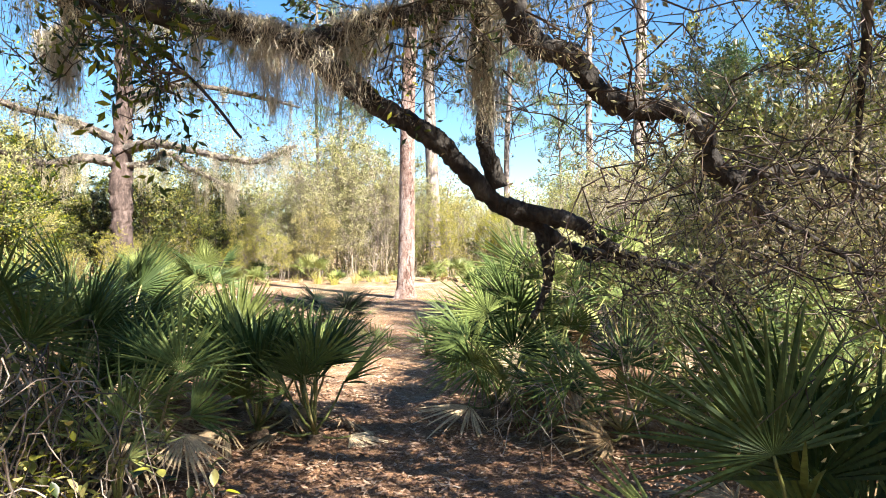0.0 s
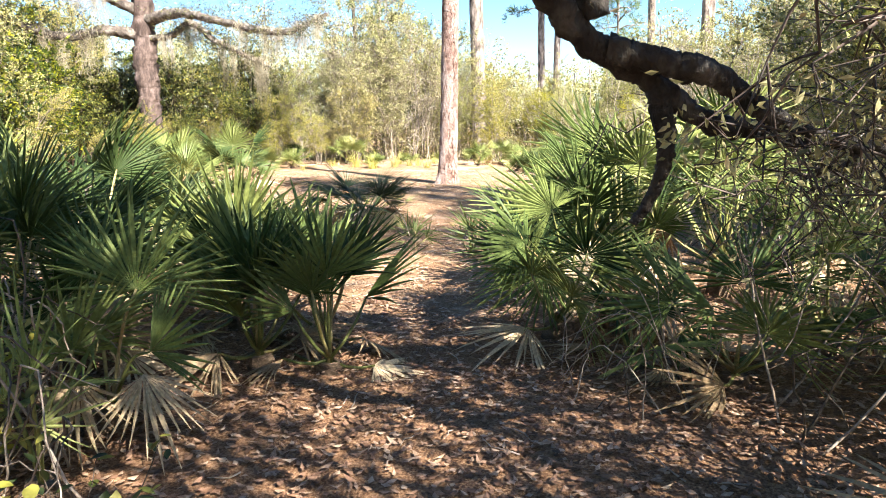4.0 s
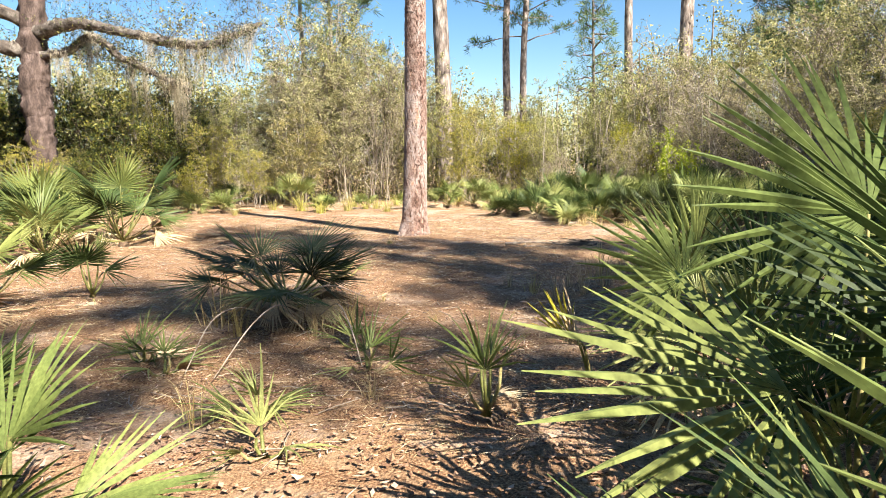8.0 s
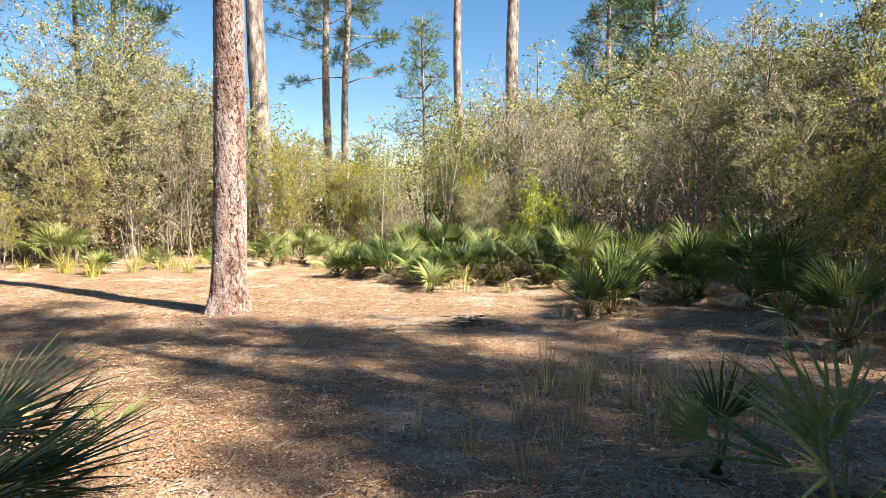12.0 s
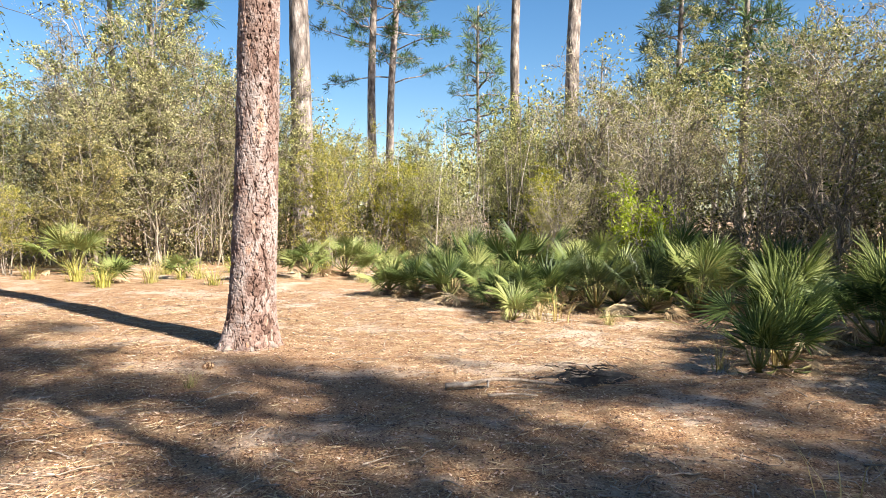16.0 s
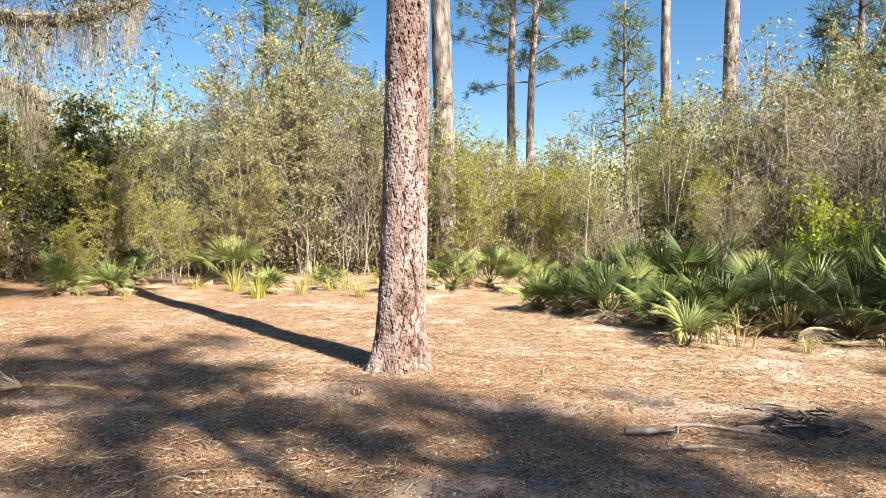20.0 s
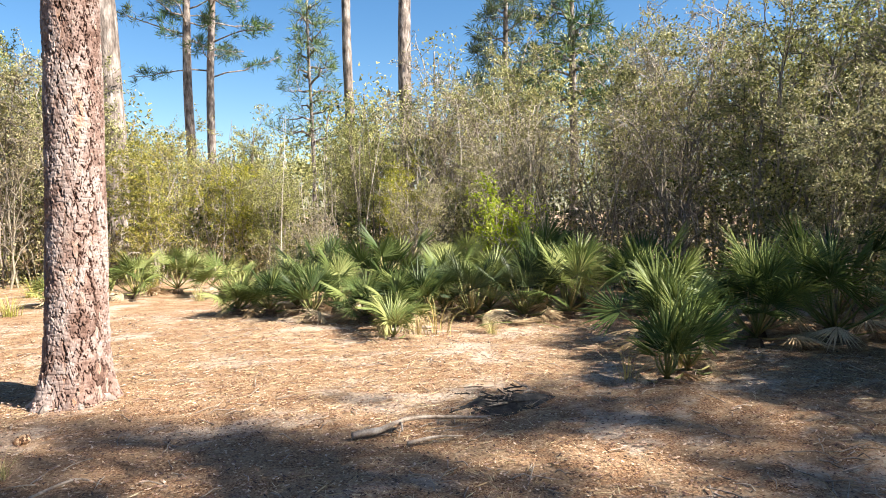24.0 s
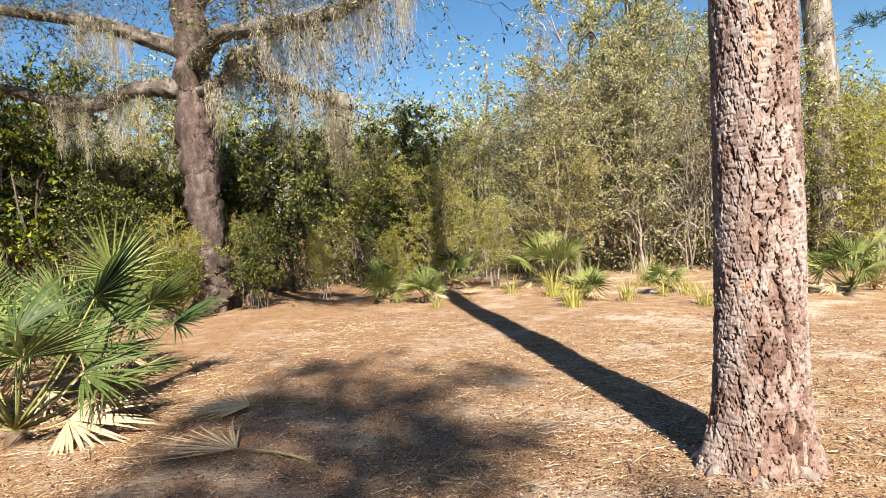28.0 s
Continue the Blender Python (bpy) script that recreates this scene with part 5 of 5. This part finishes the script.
def grass_mesh(seed, mat, blades, height, spread, width=0.006, arch=0.5):
    rng = np.random.default_rng(seed)
    g = Geo()
    for k in range(blades):
        a, r = rng.uniform(0, 2 * math.pi), spread * rng.random() * 0.35
        h, out = height * rng.uniform(0.45, 1.1), spread * rng.uniform(0.15, 1.0)
        s = np.linspace(0, 1, 5)
        cx = r * math.cos(a) + math.cos(a) * out * s ** 1.8
        cy = r * math.sin(a) + math.sin(a) * out * s ** 1.8
        cz = h * (s - arch * 0.45 * s ** 2.5)
        w = width * (1.05 - s) * rng.uniform(0.7, 1.3)
        o = np.stack([-math.sin(a) * w, math.cos(a) * w, 0 * w], -1)
        c = np.stack([cx, cy, cz], -1)
        i = np.arange(10).reshape(5, 2)
        g.add(np.stack([c - o, c + o], 1), [(i[q, 0], i[q, 1], i[q + 1, 1], i[q + 1, 0]) for q in range(4)])
    return g.mesh("grass_tuft", mat, False)


DRY = [grass_mesh(1, DRY_GRASS, 24, 0.55, 0.3, 0.0042), grass_mesh(2, DRY_GRASS, 30, 0.4, 0.36, 0.004), grass_mesh(3, DRY_GRASS, 18, 0.85, 0.5, 0.0048, 1.1)]
GREEN = [grass_mesh(4, GREEN_GRASS, 80, 0.6, 0.6, 0.006), grass_mesh(5, GREEN_GRASS, 60, 0.5, 0.5, 0.006)]


def grass(kind, x, y, size, k):
    ob = new("grass_tuft", kind[k % len(kind)])
    ob.matrix_basis = pose(x, y, gz(x, y), 0, 0, k * 53) @ Matrix.Diagonal((size, size, size, 1))
    dry = kind is DRY
    tagged(ob, "dry straw-coloured grass stalks on the sand" if dry else "yellow-green grass tuft at the thicket's edge", "grass", "grass tufts")


for k, (x, y, s) in enumerate(((2.62, 12.8, 1.3), (2.5, 13.1, 1.2), (2.75, 12.55, 1.2), (2.3, 12.7, 1.0), (2.55, 13.4, 1.2), (2.9, 12.9, 1.2), (2.4, 12.9, 1.3), (3.1, 13.4, 1.2), (2.2, 13.2, 1.1), (2.0, 12.6, 0.9), (1.45, 13.3, 1.0), (1.7, 13.6, 1.1), (1.2, 13.0, 0.8), (0.75, 12.6, 0.8), (1.95, 13.4, 1.1), (0.95, 12.2, 0.9), (1.3, 12.5, 0.9), (1.6, 12.9, 1.0), (2.2, 13.8, 1.0), (-0.9, 12.3, 0.4), (-1.3, 10.9, 0.9),
                               (-2.0, 10.9, 0.9), (-0.6, 9.4, 0.6), (-1.6, 9.0, 0.7), (0.5, 12.9, 0.7), (2.6, 19.9, 1.3), (2.85, 19.9, 1.2), (4.0, 17.0, 1.2), (3.4, 17.0, 1.0), (-2.3, 11.2, 1.2), (-1.1, 11.3, 1.1), (-0.3, 11.4, 0.4), (0.2, 10.3, 0.5))):
    grass(DRY, x, y, s, k)
for k, (x, y, s) in enumerate(((-4.4, 24.6, 0.9), (-4.5, 24.9, 0.8), (-3.7, 25.3, 0.9), (-3.2, 25.6, 0.7), (-2.4, 24.7, 0.8), (-2.9, 25.9, 1.0), (-5.4, 26.2, 1.1), (-6.4, 26.5, 1.0), (-1.6, 26.4, 1.0), (0.5, 25.4, 0.9), (1.4, 24.9, 0.9),
                               (-5.0, 27.4, 1.3), (-3.9, 27.4, 1.2), (-2.4, 27.6, 1.2), (-0.3, 27.4, 1.2), (-1.4, 17.0, 0.35), (-7.0, 24.6, 0.6), (-6.2, 13.1, 0.5), (2.2, 20.0, 0.5), (3.5, 19.6, 0.6))):
    grass(GREEN, x, y, s, k)


# ---- things on the ground ----
def branch_on_ground(points, r0, r1, label, mat=DEAD_WOOD, name="fallen_branch"):
    b = points[0]
    t = thing(name, b, label, "branch", "fallen branches")
    limb_part("stick", t, points, r0, r1, mat, 8, 5, b)
    return t


fb = branch_on_ground([(0.66, 16.62, 0.05), (0.85, 16.62, 0.055), (1.02, 16.70, 0.06), (1.2, 16.74, 0.055), (1.42, 16.66, 0.045), (1.68, 16.56, 0.03)], 0.024, 0.009, "crooked weathered fallen branch lying on the sand")
limb_part("side_twig", fb, [(1.04, 16.70, 0.05), (1.02, 16.62, 0.07), (1.0, 16.56, 0.04)], 0.016, 0.008, DEAD_WOOD, 6, 4, (0.66, 16.62, 0.05))
branch_on_ground([(0.95, 16.35, 0.03), (1.15, 16.36, 0.035), (1.35, 16.32, 0.025)], 0.014, 0.006, "thin broken twig lying on the sand")
branch_on_ground([(2.2, 20.1, 0.04), (2.6, 20.2, 0.05), (2.95, 20.1, 0.04)], 0.035, 0.02, "short rotting branch by the palmettos")
branch_on_ground([(-1.25, 16.55, 0.02), (-1.0, 16.75, 0.03), (-0.85, 16.62, 0.02)], 0.012, 0.005, "small curved twig on the pine straw")


# dead stalks arching out of the dark palmetto clump
for pts in ([(-1.45, 11.1, 0.12), (-1.3, 10.75, 0.42), (-1.05, 10.55, 0.5), (-0.8, 10.5, 0.42)], [(-1.75, 11.0, 0.1), (-1.85, 10.6, 0.32), (-1.95, 10.2, 0.3), (-2.0, 9.8, 0.02)], [(-1.35, 11.2, 0.1), (-1.1, 10.8, 0.3), (-0.9, 10.3, 0.25), (-0.75, 9.95, 0.02)], [(-1.5, 11.0, 0.1), (-1.5, 10.5, 0.36), (-1.6, 10.1, 0.3), (-1.75, 9.7, 0.02)]):
    branch_on_ground(pts, 0.007, 0.004, "thin pale dead palmetto stalk bent to the ground", name="dead_stalk")


def build_fire_ring():
    t = thing("old_campfire", (2.05, 16.88, gz(2.05, 16.88)), "small heap of charred sticks and black ash on the sand", "ash heap")
    rng = np.random.default_rng(14)
    g = Geo()
    n = 24
    for r, z in ((0.38, -0.012), (0.28, 0.02), (0.16, 0.045), (0.06, 0.055)):
        a = np.arange(n) * 2 * math.pi / n
        k = r * (1 + 0.22 * np.sin(a * 3 + 1) + 0.1 * rng.normal(0, 1, n))
        g.v.append(np.stack([k * np.cos(a), k * 0.6 * np.sin(a), z + rng.normal(0, 0.008, n)], -1))
    for i in range(3):
        for j in range(n):
            g.f.append([i * n + j, i * n + (j + 1) % n, (i + 1) * n + (j + 1) % n, (i + 1) * n + j])
    g.f.append([3 * n + j for j in range(n)])
    g.n = 4 * n
    part("ash", g.mesh("ash", CHAR), t, "grey-black ash")
    for k in range(34):
        a = rng.uniform(0, 2 * math.pi)
        c = np.array([rng.normal(0, 0.2), rng.normal(0, 0.12), 0.045 + rng.uniform(0, 0.03)])
        d = np.array([math.cos(a), math.sin(a) * 0.8, rng.normal(0, 0.10)]) * rng.uniform(0.04, 0.12)
        g = Geo()
        tube(g, wander(c - d, c + d, 4, 0.012, rng), [0.005, 0.007, 0.006, 0.004], 6)
        part("charred_stick", g.mesh("charred_stick", CHAR if k % 4 else DEAD_WOOD), t)


build_fire_ring()


def pine_cone(x, y, turn):
    """An open cone: a core with spiralling scales."""
    t = thing("pine_cone", (x, y, gz(x, y) + 0.035), "brown open pine cone lying on the pine straw", "pine cone", "pine cones", turn=turn)
    g, core = Geo(), Geo()
    tube(core, np.array([(-0.05, 0, 0), (0, 0, 0.002), (0.055, 0, 0)]), [0.012, 0.022, 0.006], 8)
    for k in range(90):
        s = k / 90
        a = k * 2.4
        r = 0.036 * math.sin(math.pi * (0.12 + 0.8 * s)) ** 0.7
        d = np.array([0.35, math.cos(a), math.sin(a)])
        side = np.array([0, -math.sin(a), math.cos(a)])
        p = np.array([-0.055 + 0.11 * s, 0, 0])
        w = 0.011
        g.add([p + d * r * 0.4 - side * w * 0.4, p + d * r - side * w, p + d * r * 1.15 + (0.004, 0, 0), p + d * r + side * w, p + d * r * 0.4 + side * w * 0.4], [(0, 1, 3, 4)])
        g.f.append([g.n - 4, g.n - 3, g.n - 2])
    g.v.append(core.v[0])
    g.f.extend([[i + g.n for i in f] for f in core.f])
    part("cone_body", g.mesh("cone_body", CHIP, False), t)


pine_cone(-1.38, 17.7, 40)


def leafy_sprig(x, y, size, seed, leaf_mat=LEAF_DARK, label="low broad-leaved evergreen sprig in the leaf litter", leaf=0.075, stems=7, per=9):
    """A knee-high sprig: thin stems with broad oval leaves."""
    rng = np.random.default_rng(seed)
    t = thing("leafy_sprig", (x, y, gz(x, y)), label, "small plant", "sprigs beside the trail", size=size)
    for k in range(stems):
        a = k * 2.4 + rng.uniform(-0.4, 0.4)
        top = np.array([math.cos(a), math.sin(a), 0]) * rng.uniform(0.12, 0.4) + (0, 0, rng.uniform(0.25, 0.62))
        line = wander((0.02 * math.cos(a), 0.02 * math.sin(a), -0.02), top, 6, 0.06, rng)
        g, c = Geo(), Geo()
        tube(g, line, np.linspace(0.005, 0.002, 6), 4, False)
        s = part("stem", g.mesh("stem", DARK_TWIG), t)
        for q in range(per):
            p = line[2 + q % 4] + rng.normal(0, 0.02, 3)
            d = unit(rng.normal(0, 1, 3) * (1, 1, 0.5) + (math.cos(a) * 0.4, math.sin(a) * 0.4, 0.25))
            sd = unit(np.cross(d, (0, 0, 1)))
            up = np.cross(sd, d)
            ln = leaf * rng.uniform(0.7, 1.25)
            rows = [(0.0, 0.05), (0.25, 0.75), (0.5, 1.0), (0.78, 0.7), (1.0, 0.04)]
            v = np.array([[p + d * ln * r - sd * ln * 0.27 * w + up * 0.1 * ln * w, p + d * ln * r, p + d * ln * r + sd * ln * 0.27 * w + up * 0.1 * ln * w] for r, w in rows])
            i = np.arange(15).reshape(5, 3)
            c.add(v, [(i[m, n], i[m, n + 1], i[m + 1, n + 1], i[m + 1, n]) for m in range(4) for n in (0, 1)])
        part("foliage", c.mesh("foliage", leaf_mat), s)


for k, (x, y, s) in enumerate(((-0.55, 2.75, 0.95), (-0.95, 2.45, 1.0), (-1.3, 2.6, 1.0), (-0.85, 3.2, 0.8), (-2.5, 4.0, 1.2), (-1.1, 2.2, 1.0))):
    leafy_sprig(x, y, s, 70 + k)
for k, (x, y, s) in enumerate(((-1.45, 3.2, 1.2), (-1.8, 3.0, 1.0), (-2.2, 3.8, 1.6), (-1.7, 3.6, 1.3), (-1.95, 3.4, 1.4), (-2.4, 3.3, 1.5), (-3.0, 4.4, 2.0), (-2.7, 4.9, 1.9), (2.9, 4.9, 1.6), (3.4, 5.2, 2.0))):
    leafy_sprig(x, y, s, 80 + k, LEAF_YELLOW, "straggly yellow-green sapling beside the trail", 0.06, 9, 14)


def vine_tangle(x, y, size, seed):
    """Dead vines and stems looping over one another."""
    rng = np.random.default_rng(seed)
    t = thing("vine_tangle", (x, y, gz(x, y)), "tangle of pale dead vines and stems", "dead vines", "vine tangles", size=size)
    for k in range(16):
        a, b = rng.uniform(0, 6.28, 2)
        p0 = np.array([math.cos(a) * 0.6, math.sin(a) * 0.5, 0.0])
        p2 = np.array([math.cos(b) * 0.7, math.sin(b) * 0.5, rng.uniform(0.0, 0.7)])
        mid = (p0 + p2) / 2 + (0, 0, rng.uniform(0.2, 0.9))
        line = smooth_line([p0, mid + rng.normal(0, 0.15, 3), p2], 6) + rng.normal(0, 0.012, (13, 3))
        g = Geo()
        tube(g, line, np.linspace(0.007, 0.003, len(line)), 5, False)
        part("vine", g.mesh("vine", DEAD_WOOD if k % 3 else DARK_TWIG), t)


for k, (x, y, s) in enumerate(((-1.3, 3.0, 0.8), (-1.7, 3.5, 1.0), (-2.0, 4.1, 1.0), (-2.3, 3.9, 1.0), (-2.8, 4.5, 1.2), (2.6, 4.6, 1.0), (1.3, 5.0, 0.6), (3.3, 9.2, 1.1))):
    vine_tangle(x, y, s, 90 + k)


def twig_litter(count, area, seed):
    """Short broken twigs strewn over the sand."""
    rng = np.random.default_rng(seed)
    g = Geo()
    for k in range(count):
        x, y, a, ln = rng.uniform(area[0], area[1]), rng.uniform(area[2], area[3]), rng.uniform(0, 6.28), rng.uniform(0.06, 0.3)
        z = gz(x, y) + 0.012
        d = np.array([math.cos(a), math.sin(a), 0]) * ln / 2
        c = np.array([x, y, z])
        tube(g, wander(c - d, c + d + (0, 0, rng.uniform(0, 0.03)), 4, 0.03, rng), [0.005, 0.004, 0.004, 0.002], 4, False)
    tagged(new("twig_litter", g.mesh("twig_litter", DEAD_WOOD)), "small broken twigs strewn over the sand", "twigs", kind="stuff")


scatter("leaf_litter", "small dark and pale bark crumbs among the needles", "leaf litter", CHIP, 60000, (-5.5, 5.5, 9.5, 19.5), 0.026, 0.013, 34, None, 0.008)
twig_litter(1800, (-7, 6, 9, 23), 51)
twig_litter(300, (1.2, 4.2, 10.6, 15.0), 53)
twig_litter(260, (-4, 4, 1, 9), 52)
